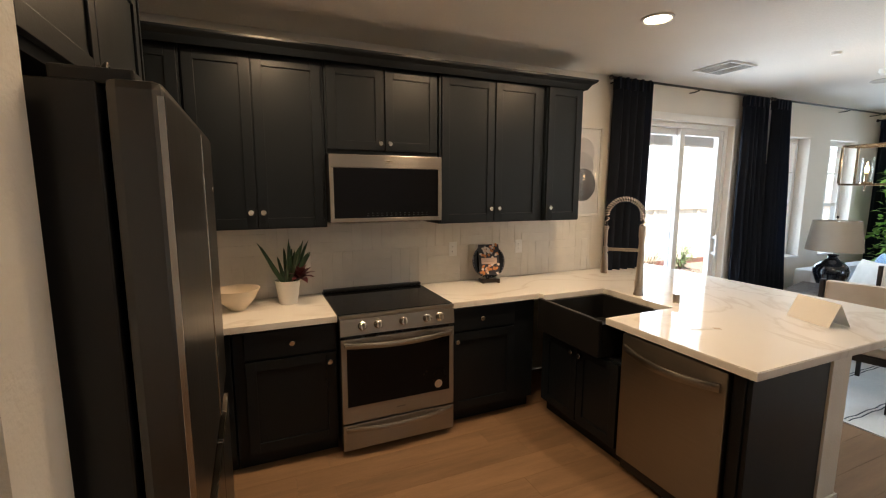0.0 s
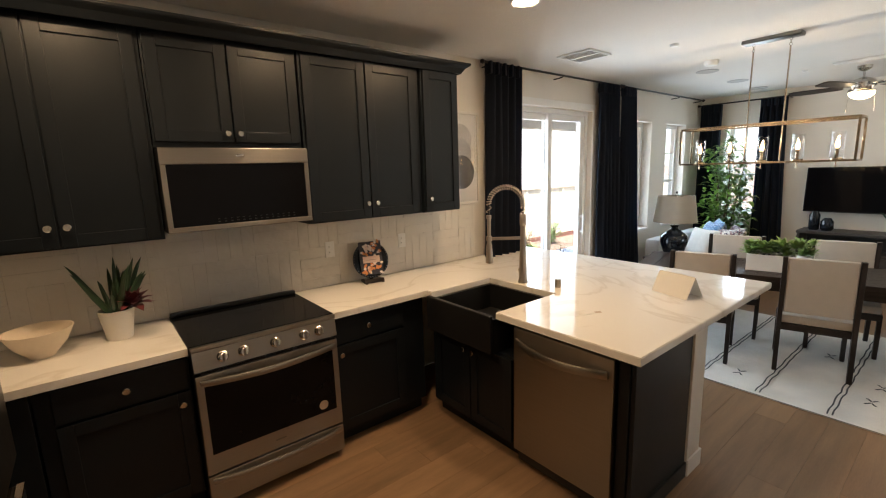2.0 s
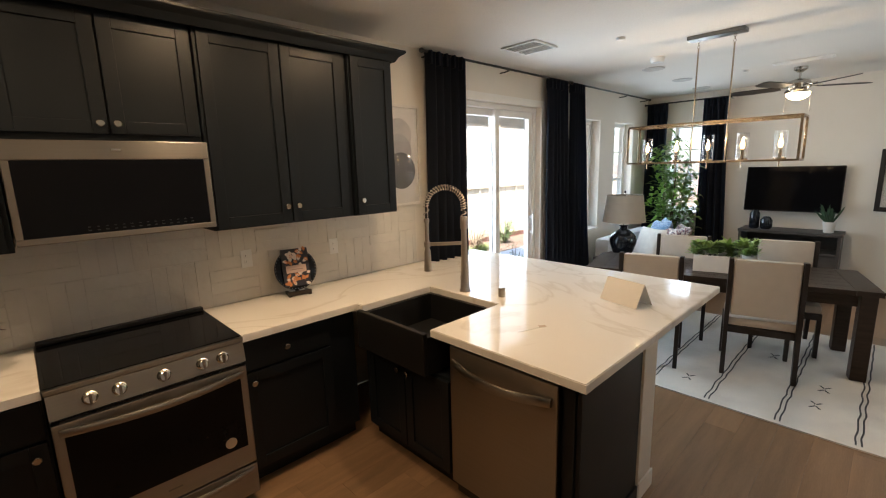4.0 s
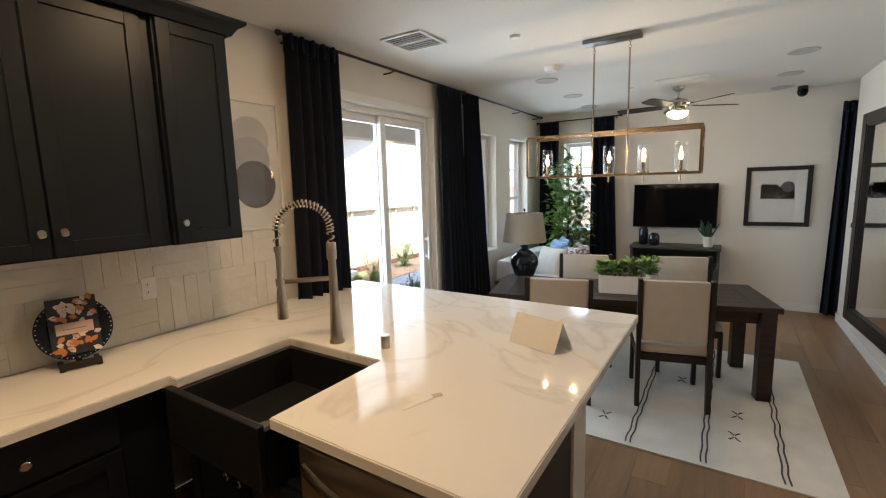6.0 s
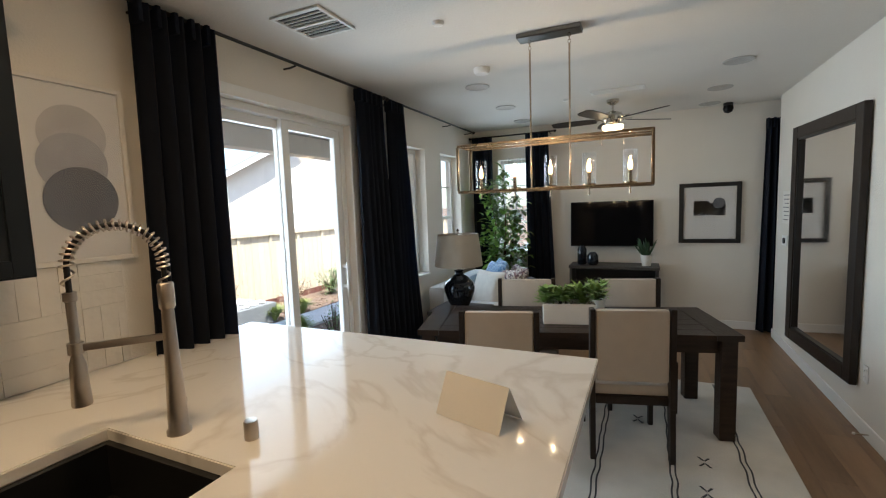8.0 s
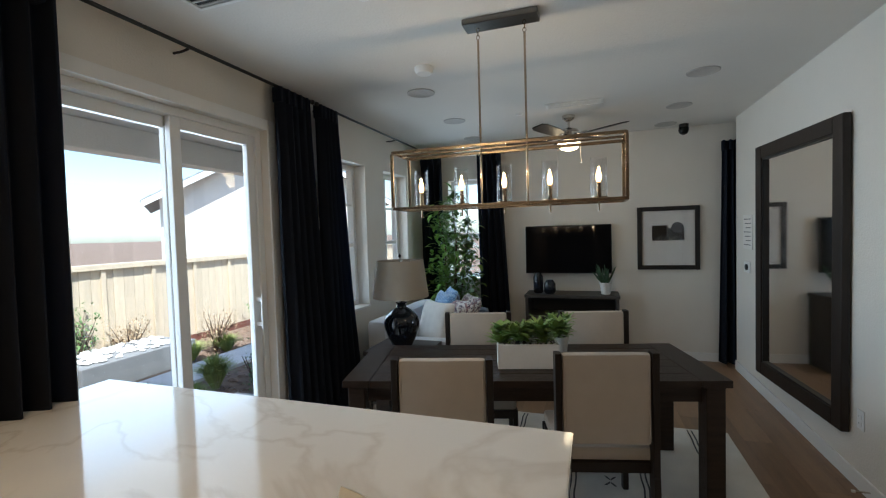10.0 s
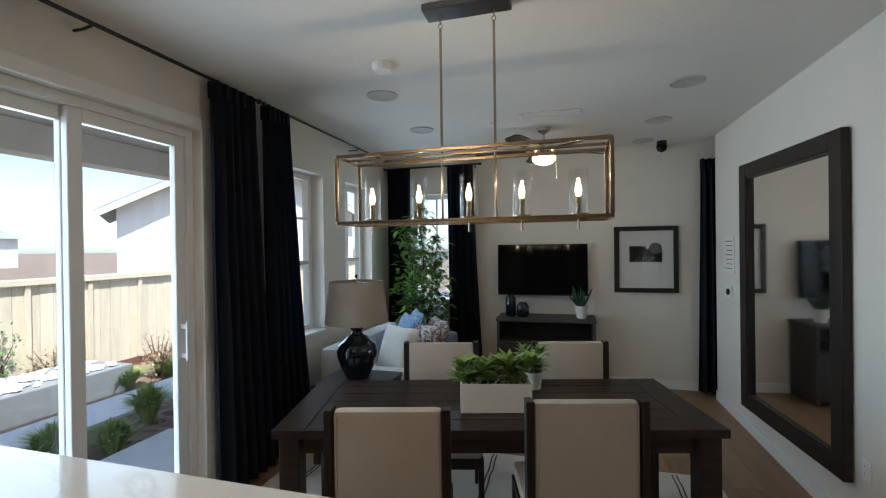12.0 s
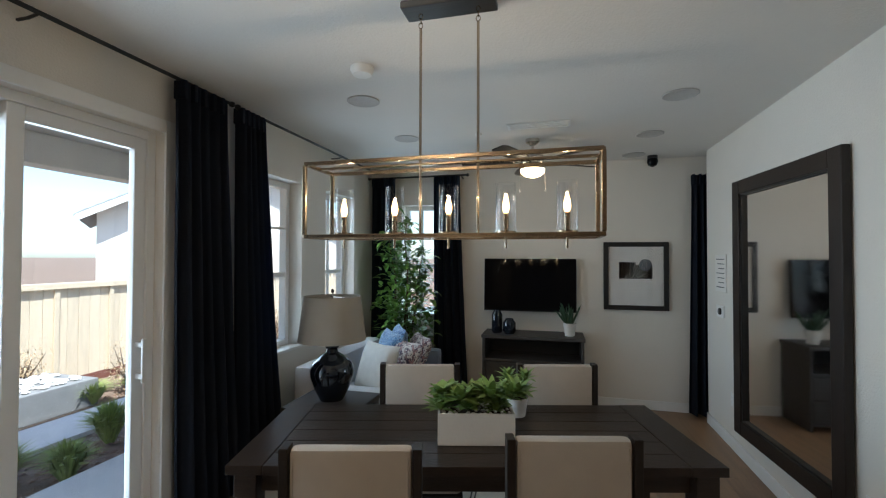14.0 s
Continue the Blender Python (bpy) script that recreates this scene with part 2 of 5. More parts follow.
FENCE = mat("pale_cedar_fence", (0.62, 0.51, 0.37), 0.85, vary=0.18, scale=3, bump=0.2, bscale=50, stretch=(6, 6, 1), rand=0.3)
STUCCO = mat("pale_stucco", (0.66, 0.62, 0.56), 0.9, vary=0.05, scale=3, bump=0.4, bscale=40)
ROOF = mat("grey_roof_tile", (0.24, 0.25, 0.26), 0.85, vary=0.2, scale=4, bump=0.3, bscale=20)
GREYBOX = mat("grey_planter", (0.20, 0.20, 0.20), 0.8, vary=0.12, bump=0.2)
STONE = mat("white_pebble", (0.60, 0.58, 0.55), 0.8, vary=0.15, scale=10, bump=0.2, rand=0.4, island=True)
GRASSM = mat("ornamental_grass", (0.24, 0.29, 0.08), 0.8, vary=0.45, scale=6, bump=0.0, rand=0.4, island=True)
BUSHM = mat("dry_shrub", (0.34, 0.25, 0.15), 0.85, vary=0.4, scale=6, bump=0.0, rand=0.4, island=True)
SHRUBG = mat("green_shrub", (0.10, 0.17, 0.05), 0.7, vary=0.4, scale=6, bump=0.0, rand=0.4, island=True)


# ---- helpers of this scene ----
def thing(name, x, y, z, label, category, group="", kind="", rz=0):
    ob = new(name)
    ob.empty_display_size = 0.1
    ob.matrix_basis = pose(x, y, z, 0, 0, rz)
    return tagged(ob, label, category, group, kind)


def part(name, bm, material, parent=None, label="", smooth=False):
    me = bpy.data.meshes.new(name)
    bmesh.ops.recalc_face_normals(bm, faces=bm.faces[:])
    if smooth:
        for f in bm.faces:
            f.smooth = True
    bm.to_mesh(me)
    bm.free()
    me.materials.append(material)
    ob = new(name, me)
    if smooth:
        me.set_sharp_from_angle(angle=radians(40))
    if parent:
        ob.parent = parent
    if label:
        tagged(ob, label)
    return ob


def add_box(bm, x0, x1, y0, y1, z0, z1, bev=0.0):
    r = bmesh.ops.create_cube(bm, size=1.0, matrix=Matrix.Translation(((x0 + x1) / 2, (y0 + y1) / 2, (z0 + z1) / 2)) @ Matrix.Diagonal((abs(x1 - x0), abs(y1 - y0), abs(z1 - z0), 1)))
    if bev > 0:
        es = list({e for v in r["verts"] for e in v.link_edges})
        bmesh.ops.bevel(bm, geom=es, offset=min(bev, 0.45 * min(abs(x1 - x0), abs(y1 - y0), abs(z1 - z0))), segments=2, affect='EDGES', profile=0.6)
    return bm


def box(x0, x1, y0, y1, z0, z1, bev=0.0):
    return add_box(bmesh.new(), x0, x1, y0, y1, z0, z1, bev)


def add_lathe(bm, pts, n=28, m=Matrix.Identity(4)):
    rings = []
    for r, z in pts:
        rings.append([bm.verts.new(m @ Vector((r * math.cos(2 * math.pi * k / n), r * math.sin(2 * math.pi * k / n), z))) for k in range(n)])
    for a, b in zip(rings, rings[1:]):
        for k in range(n):
            bm.faces.new((a[k], a[(k + 1) % n], b[(k + 1) % n], b[k]))
    bm.faces.new(rings[0][::-1])
    bm.faces.new(rings[-1])
    return bm


def lathe(pts, n=28, m=Matrix.Identity(4)):
    return add_lathe(bmesh.new(), pts, n, m)


def add_tube(bm, pts, r, n=10):
    """A round bar along points."""
    pts = [Vector(p) for p in pts]
    rings = []
    up = Vector((0.13, 0.31, 0.94))
    for i, p in enumerate(pts):
        d = (pts[min(i + 1, len(pts) - 1)] - pts[max(i - 1, 0)]).normalized()
        a = d.cross(up)
        if a.length < 0.1:
            a = d.cross(Vector((1, 0, 0)))
        a.normalize()
        b = d.cross(a)
        rr = r[i] if isinstance(r, (list, tuple)) else r
        rings.append([bm.verts.new(p + rr * (math.cos(2 * math.pi * k / n) * a + math.sin(2 * math.pi * k / n) * b)) for k in range(n)])
    for a, b in zip(rings, rings[1:]):
        for k in range(n):
            bm.faces.new((a[k], a[(k + 1) % n], b[(k + 1) % n], b[k]))
    bm.faces.new(rings[0][::-1])
    bm.faces.new(rings[-1])
    return bm


def tube(pts, r, n=10):
    return add_tube(bmesh.new(), pts, r, n)


def band(pts, wide, thick):
    """A flat bar swept along points that bow in the level plane; wide is its height."""
    bm = bmesh.new()
    rings = []
    P = [Vector(p) for p in pts]
    for i, p in enumerate(P):
        d = P[min(i + 1, len(P) - 1)] - P[max(i - 1, 0)]
        n = Vector((d.y, -d.x, 0)).normalized() * thick / 2
        u = Vector((0, 0, wide / 2))
        rings.append([bm.verts.new(p + q) for q in (n * 0.6 + u, n + u * 0.7, n - u * 0.7, n * 0.6 - u, -n * 0.6 - u, -n - u * 0.7, -n + u * 0.7, -n * 0.6 + u)])
    for a, c in zip(rings, rings[1:]):
        for k in range(8):
            bm.faces.new((a[k], a[(k + 1) % 8], c[(k + 1) % 8], c[k]))
    bm.faces.new(rings[0])
    bm.faces.new(rings[-1])
    return bm


def add_leaf(bm, m, length, width, curl=0.2):
    """A folded leaf of six faces."""
    rows = [(0, 0.12), (0.35, 1.0), (0.7, 0.75), (1.0, 0.05)]
    vs = []
    for t, w in rows:
        z = curl * length * (t - t * t * 1.4)
        vs.append([bm.verts.new(m @ Vector((s * w * width / 2, t * length, z + (0.12 * width * w if s else 0)))) for s in (-1, 0, 1)])
    for a, b in zip(vs, vs[1:]):
        for k in range(2):
            bm.faces.new((a[k], a[k + 1], b[k + 1], b[k]))


def slab(name, x0, x1, y0, y1, z0, z1, material, label, category="", bev=0.0):
    return tagged(part(name, box(x0, x1, y0, y1, z0, z1, bev), material), label, category or name.split("_")[0], kind="structure")


def punched(u0, u1, z0, z1, holes):
    """Rectangles that fill a wall of that span around its openings."""
    us = sorted({u0, u1, *(h[0] for h in holes), *(h[1] for h in holes)})
    zs = sorted({z0, z1, *(h[2] for h in holes), *(h[3] for h in holes)})
    for a, b in zip(us, us[1:]):
        for c, d in zip(zs, zs[1:]):
            if not any(h[0] <= a and b <= h[1] and h[2] <= c and d <= h[3] for h in holes):
                yield a, b, c, d


def wall(name, axis, u0, u1, v0, v1, z0, z1, holes, material, label):
    bm = bmesh.new()
    for a, b, c, d in punched(u0, u1, z0, z1, holes):
        if axis == 'x':
            add_box(bm, a, b, v0, v1, c, d)
        else:
            add_box(bm, v0, v1, a, b, c, d)
    bmesh.ops.remove_doubles(bm, verts=bm.verts[:], dist=0.0005)
    return tagged(part(name, bm, material), label, "wall", kind="structure")


# ---- large structure ----
H = 2.72
XT = 9.0
DOOR = (4.56, 5.93, 0.0, 2.37)
WIN1, WIN2 = (6.62, 7.40, 0.84, 2.31), (7.83, 8.48, 0.84, 2.31)
wall("wall_north", 'x', -0.2, XT + 0.25, 0.0, 0.22, 0, H, [DOOR, WIN1, WIN2], WALL, "warm off-white painted wall with sliding door and windows")
SX, SY = 8.75, -3.73
WIN3 = (-0.84, -0.40, 0.95, 2.28)
wall("wall_east", 'y', -5.6, 0.0, XT, XT + 0.22, 0, H, [WIN3], WALL, "off-white painted wall behind the television")
wall("wall_south", 'x', 4.6, SX, SY - 0.22, SY, 0, H, [], WALL, "off-white painted wall holding the tall mirror")
slab("wall_hall", SX, XT + 0.25, -5.8, -5.6, 0, H, WALL, "off-white wall closing the hall")
slab("wall_hall_side", SX - 0.18, SX, -5.6, SY - 0.22, 0, H, WALL, "off-white wall along the hall")
slab("wall_west", -0.2, 0.0, -6.2, 0.0, 0, H, WALL, "off-white wall behind the refrigerator")
slab("wall_fridge_end", 0.0, 0.66, -2.46, -2.25, 0, H, WALL, "textured off-white wall end beside the refrigerator")
slab("wall_back", -0.2, 4.8, -6.4, -6.2, 0, H, WALL, "off-white wall behind the kitchen")
slab("wall_back_side", 4.6, 4.8, -6.2, SY - 0.22, 0, H, WALL, "off-white wall beside the entry")
slab("ceiling", -0.2, XT + 0.22, -6.4, 0.22, H, H + 0.15, CEIL, "flat white textured ceiling")
floor = slab("floor", -0.2, XT + 0.22, -6.4, 0.0, -0.12, -0.006, SUBFLOOR, "grey-brown wood plank floor")
slab("baseboard", 4.6, SX, SY, SY + 0.014, 0.0, 0.10, TRIM, "white painted baseboard", "baseboard", 0.004)
slab("baseboard", XT - 0.014, XT, -5.6, 0.0, 0.0, 0.10, TRIM, "white painted baseboard", "baseboard", 0.004)
slab("baseboard", 6.25, XT - 0.014, -0.014, 0.0, 0.0, 0.10, TRIM, "white painted baseboard", "baseboard", 0.004)
slab("baseboard", SX, SX + 0.014, -5.6, SY, 0.0, 0.10, TRIM, "white painted baseboard", "baseboard", 0.004)


def framed_opening(name, x0, x1, z0, z1, label, sill=True):
    """A window in the north wall with its frame, sashes and panes."""
    w = thing(name, (x0 + x1) / 2, 0.13, z0, label, "window", kind="structure")
    hw, h = (x1 - x0) / 2, z1 - z0
    bm = bmesh.new()
    for a in ((-hw, -hw + 0.05, 0, h), (hw - 0.05, hw, 0, h), (-hw + 0.05, hw - 0.05, 0, 0.05), (-hw + 0.05, hw - 0.05, h - 0.05, h)):
        add_box(bm, a[0], a[1], 0.0, 0.07, a[2], a[3], 0.004)
    part("window_frame", bm, VINYL, w)
    part("rail", box(-hw + 0.05, hw - 0.05, 0.01, 0.05, h * 0.42, h * 0.42 + 0.04, 0.004), VINYL, w)
    part("mullion", box(-0.012, 0.012, 0.015, 0.04, 0.05, h - 0.05, 0.002), VINYL, w)
    for z in (0.71,):
        part("mullion", box(-hw + 0.05, hw - 0.05, 0.016, 0.039, h * z, h * z + 0.02, 0.002), VINYL, w)
    for a, b in ((0.05, h * 0.42), (h * 0.42 + 0.04, h - 0.05)):
        p = part("pane", box(-hw + 0.05, hw - 0.05, 0.026, 0.030, a, b), PANE, w)
        p.visible_shadow = False
    if sill:
        part("window_sill", box(-hw, hw, -0.15, 0.0, -0.02, 0.004, 0.006), TRIM, w)
    return w


framed_opening("window_1", *WIN1, "white vinyl window with divided upper sash, bright daylight")
framed_opening("window_2", *WIN2, "white vinyl window with divided upper sash beside the corner")
w3 = framed_opening("window_3", -0.22, 0.22, WIN3[2], WIN3[3], "narrow white vinyl window behind the indoor tree")
w3.matrix_basis = pose(XT + 0.13, -0.62, WIN3[2], 0, 0, -90)


def sliding_door():
    x0, x1, z1 = DOOR[0], DOOR[1], DOOR[3]
    d = thing("door_1", (x0 + x1) / 2, 0.06, 0, "white vinyl sliding glass patio door, closed", "sliding door", kind="structure")
    hw = (x1 - x0) / 2
    bm = bmesh.new()
    add_box(bm, -hw, -hw + 0.05, 0, 0.12, 0, z1, 0.004)
    add_box(bm, hw - 0.05, hw, 0, 0.12, 0, z1, 0.004)
    add_box(bm, -hw + 0.05, hw - 0.05, 0, 0.12, z1 - 0.05, z1, 0.004)
    add_box(bm, -hw + 0.05, hw - 0.05, 0, 0.12, 0.0, 0.035, 0.004)
    part("door_frame", bm, VINYL, d)
    xm = 5.24 - (x0 + x1) / 2
    for a, b, y in ((-hw + 0.05, xm + 0.035, 0.065), (xm - 0.035, hw - 0.05, 0.015)):
        p = part("door_panel", bmesh.new(), VINYL, d)
        bm = bmesh.new()
        for q in ((a, a + 0.07, 0.036, z1 - 0.05), (b - 0.07, b, 0.036, z1 - 0.05), (a + 0.07, b - 0.07, 0.036, 0.14), (a + 0.07, b - 0.07, z1 - 0.12, z1 - 0.05)):
            add_box(bm, q[0], q[1], y, y + 0.042, q[2], q[3], 0.005)
        bm.to_mesh(p.data)
        bm.free()
        g = part("pane", box(a + 0.07, b - 0.07, y + 0.018, y + 0.024, 0.14, z1 - 0.12), PANE, p)
        g.visible_shadow = False
    bm = box(hw - 0.105, hw - 0.075, -0.045, -0.03, 0.92, 1.17, 0.008)
    add_box(bm, hw - 0.10, hw - 0.08, -0.03, 0.016, 0.94, 0.97, 0.004)
    add_box(bm, hw - 0.10, hw - 0.08, -0.03, 0.016, 1.12, 1.15, 0.004)
    part("door_handle", bm, VINYL, d, "white pull handle", True)
    return d


sliding_door()


def casing(x0, x1, z0, z1):
    bm = bmesh.new()
    add_box(bm, x0 - 0.075, x0, -0.016, 0.0, z0, z1 + 0.075, 0.004)
    add_box(bm, x1, x1 + 0.075, -0.016, 0.0, z0, z1 + 0.075, 0.004)
    add_box(bm, x0, x1, -0.016, 0.0, z1, z1 + 0.075, 0.004)
    return tagged(part("trim", bm, TRIM), "white painted door casing", "trim", kind="structure")


casing(DOOR[0], DOOR[1], 0, DOOR[3])


# ---- kitchen ----
def knob(parent, x, y, z):
    """A round knob that points to -y."""
    m = pose(x, y, z, 90)
    return part("knob", lathe([(0.006, 0), (0.006, 0.014), (0.012, 0.016), (0.0165, 0.022), (0.0165, 0.027), (0.013, 0.030)], 18, m), CHROME, parent, "round brushed nickel knob", True)


def cabinet(name, x, y, z, w, h, d, fronts, label, rz=0, kick=0.0):
    """A cabinet whose face looks to -y; fronts: rows of (kind, x0, x1, z0, z1, knob x, knob z)."""
    c = thing(name, x, y, z, label, "cabinet", "dark kitchen cabinets", rz=rz)
    bm = box(0, w, -d, 0, kick, h, 0.002)
    if kick:
        add_box(bm, 0.0, w, -d + 0.06, 0, 0, kick)
    part("body", bm, CAB, c)
    for k, x0, x1, z0, z1, kx, kz in fronts:
        if k == "drawer":
            f = part("drawer", box(x0, x1, -d - 0.02, -d - 0.001, z0, z1, 0.003), CAB, c)
        else:
            y = -d - 0.001
            f = part("door", box(x0 + 0.055, x1 - 0.055, y - 0.010, y - 0.002, z0 + 0.055, z1 - 0.055), CAB, c)
            for nm, a in (("stile", (x0, x0 + 0.058, z0, z1)), ("stile", (x1 - 0.058, x1, z0, z1)), ("rail", (x0 + 0.058, x1 - 0.058, z0, z0 + 0.058)), ("rail", (x0 + 0.058, x1 - 0.058, z1 - 0.058, z1))):
                part(nm, box(a[0], a[1], y - 0.02, y, a[2], a[3], 0.002), CAB, f)
        if kx is not None:
            knob(f, kx, -d - 0.021, kz)
    return c


U0, U1 = 1.43, 2.48
UD = 0.32
hh = U1 - U0
cabinet("wall_cabinet", 0.02, -0.003, U0, 0.66, hh, UD, [("door", 0.01, 0.65, 0.01, hh - 0.02, None, None)], "dark navy shaker wall cabinet in the corner")
cabinet("wall_cabinet", 0.685, -0.003, U0, 0.78, hh, UD, [("door", 0.01, 0.355, 0.01, hh - 0.02, 0.325, 0.105), ("door", 0.365, 0.76, 0.01, hh - 0.02, 0.395, 0.105)], "dark navy two-door shaker wall cabinet above the counter")
mh = U1 - 1.905
cabinet("wall_cabinet", 1.47, -0.003, 1.905, 0.78, mh, UD, [("door", 0.01, 0.385, 0.03, mh - 0.02, 0.355, 0.075), ("door", 0.395, 0.77, 0.03, mh - 0.02, 0.42, 0.075)], "dark navy two-door cabinet above the microwave")
cabinet("wall_cabinet", 2.255, -0.003, U0, 0.89, hh, UD + 0.02, [("door", 0.015, 0.44, 0.01, hh - 0.02, 0.41, 0.105), ("door", 0.45, 0.85, 0.01, hh - 0.02, 0.48, 0.105)], "dark navy two-door shaker wall cabinet beside the microwave")
cabinet("wall_cabinet", 3.15, -0.003, U0, 0.35, hh, UD + 0.045, [("door", 0.01, 0.335, 0.01, hh - 0.02, 0.04, 0.105)], "narrow dark navy wall cabinet at the end of the run")


def crown():
    bm = bmesh.new()
    prof = [(0.0, 0.0), (0.012, 0.0), (0.02, 0.012), (0.035, 0.035), (0.062, 0.052), (0.068, 0.06), (0.068, 0.072), (0.0, 0.072)]
    path = [(0.0, -0.39), (3.505, -0.39), (3.505, -0.003)]
    outs = [(0, -1), (1, -1), (1, 0)]
    rings = []
    for (px, py), (ox, oy) in zip(path, outs):
        rings.append([bm.verts.new((px + ox * o, py + oy * o, 2.462 + z)) for o, z in prof])
    for a, b in zip(rings, rings[1:]):
        for k in range(len(prof)):
            n = (k + 1) % len(prof)
            bm.faces.new((a[k], a[n], b[n], b[k]))
    for r in (rings[0], rings[-1]):
        bm.faces.new(r)
    add_box(bm, 0.0, 3.505, -0.39, -0.003, 2.482, 2.49)
    return tagged(part("crown_moulding", bm, CAB), "dark navy crown moulding along the wall cabinets", "moulding", kind="structure")


crown()

B1 = 0.875
BD = 0.595
cabinet("base_cabinet", 0.02, -0.003, 0, 0.84, B1, BD, [], "dark navy blind corner base cabinet", kick=0.1)
cabinet("base_cabinet", 0.87, -0.003, 0, 0.585, B1, BD, [("drawer", 0.06, 0.575, 0.70, 0.86, 0.32, 0.78), ("door", 0.06, 0.575, 0.12, 0.685, 0.535, 0.63)], "dark navy base cabinet with drawer beside the range", kick=0.1)
cabinet("base_cabinet", 2.225, -0.003, 0, 0.70, B1, BD, [("drawer", 0.01, 0.52, 0.70, 0.86, 0.24, 0.78), ("door", 0.01, 0.52, 0.12, 0.685, 0.045, 0.63)], "dark navy base cabinet with drawer between range and sink", kick=0.1)
# peninsula units, faces look to -x
cabinet("sink_base_cabinet", 3.565, -0.66, 0, 0.775, 0.66, BD, [("door", 0.05, 0.40, 0.12, 0.645, 0.365, 0.60), ("door", 0.41, 0.76, 0.12, 0.645, 0.445, 0.60)], "dark navy sink base cabinet below the apron sink", rz=-90, kick=0.1)
cabinet("filler_cabinet", 3.565, -2.068, 0, 0.055, B1, BD, [], "dark navy filler at the end of the peninsula", rz=-90, kick=0.1)


def end_panel():
    p = thing("peninsula_end_panel", 2.98, -2.125, 0, "dark navy panel on the peninsula end", "panel")
    part("panel", box(0, 0.60, -0.022, 0, 0.0, B1, 0.002), CAB, p)
    part("toe_board", box(0.0, 0.60, -0.034, -0.022, 0.0, 0.09, 0.003), CAB, p)
    return p


end_panel()
slab("wall_pony", 3.59, 3.75, -2.155, -0.003, 0, 0.873, WALL, "off-white low wall under the peninsula overhang")
slab("baseboard", 3.582, 3.762, -2.167, -2.156, 0.0, 0.10, TRIM, "white painted baseboard", "baseboard", 0.004)
slab("baseboard", 3.751, 3.762, -2.155, -0.003, 0.0, 0.10, TRIM, "white painted baseboard", "baseboard", 0.004)


def countertop():
    c = thing("countertop", 0, 0, 0, "white veined quartz countertop with a square edge", "countertop")
    z0, z1 = 0.876, 0.916
    part("slab", box(0.005, 1.455, -0.645, -0.003, z0, z1, 0.003), QUARTZ, c)
    bm = bmesh.new()
    XF, XE, YE = 2.935, 4.74, -2.185
    sx, sy0, sy1 = 3.50, -0.70, -1.315
    xs, ys = (2.225, XF, sx, XE), (-0.003, -0.645, sy0, sy1, YE)
    for xa, xb in zip(xs, xs[1:]):
        for ya, yb in zip(ys, ys[1:]):
            if (xa < XF - 0.01 and ya < -0.6) or (xa < sx - 0.01 and sy1 + 0.01 < ya < sy0 + 0.01):
                continue
            bm.faces.new([bm.verts.new((x, y, z1)) for x, y in ((xa, ya), (xb, ya), (xb, yb), (xa, yb))])
    bmesh.ops.remove_doubles(bm, verts=bm.verts[:], dist=0.001)
    r = bmesh.ops.extrude_face_region(bm, geom=bm.faces[:])
    bmesh.ops.translate(bm, verts=[v for v in r["geom"] if isinstance(v, bmesh.types.BMVert)], vec=(0, 0, z0 - z1))
    bmesh.ops.recalc_face_normals(bm, faces=bm.faces[:])
    es = [e for e in bm.edges if len(e.link_faces) == 2 and e.calc_face_angle() > 1.0 and abs(e.verts[0].co.z - e.verts[1].co.z) < 0.001 and e.verts[0].co.z > 0.9]
    bmesh.ops.bevel(bm, geom=es, offset=0.004, segments=2, affect='EDGES')
    part("slab", bm, QUARTZ, c)
    return c


countertop()


def apron_sink():
    s = thing("farmhouse_sink", 2.885, -1.3125, 0.665, "black composite apron-front sink set into the quartz", "sink")
    L, D, h = 0.61, 0.62, 0.235
    part("apron_front", box(0, 0.03, 0, L, 0, h, 0.006), SINK, s)
    part("basin_wall", box(D - 0.025, D, 0, L, 0.03, h - 0.026), SINK, s)
    part("basin_wall", box(0.03, D - 0.025, 0, 0.025, 0.03, h - 0.026), SINK, s)
    part("basin_wall", box(0.03, D - 0.025, L - 0.025, L, 0.03, h - 0.026), SINK, s)
    part("basin_floor", box(0.03, D, 0.0, L, 0.0, 0.03), SINK, s)
    part("drain", lathe([(0.05, 0.03), (0.055, 0.033), (0.045, 0.034), (0.02, 0.031)], 20, pose(0.24, L / 2, 0)), STEEL, s, "", True)
    return s


apron_sink()


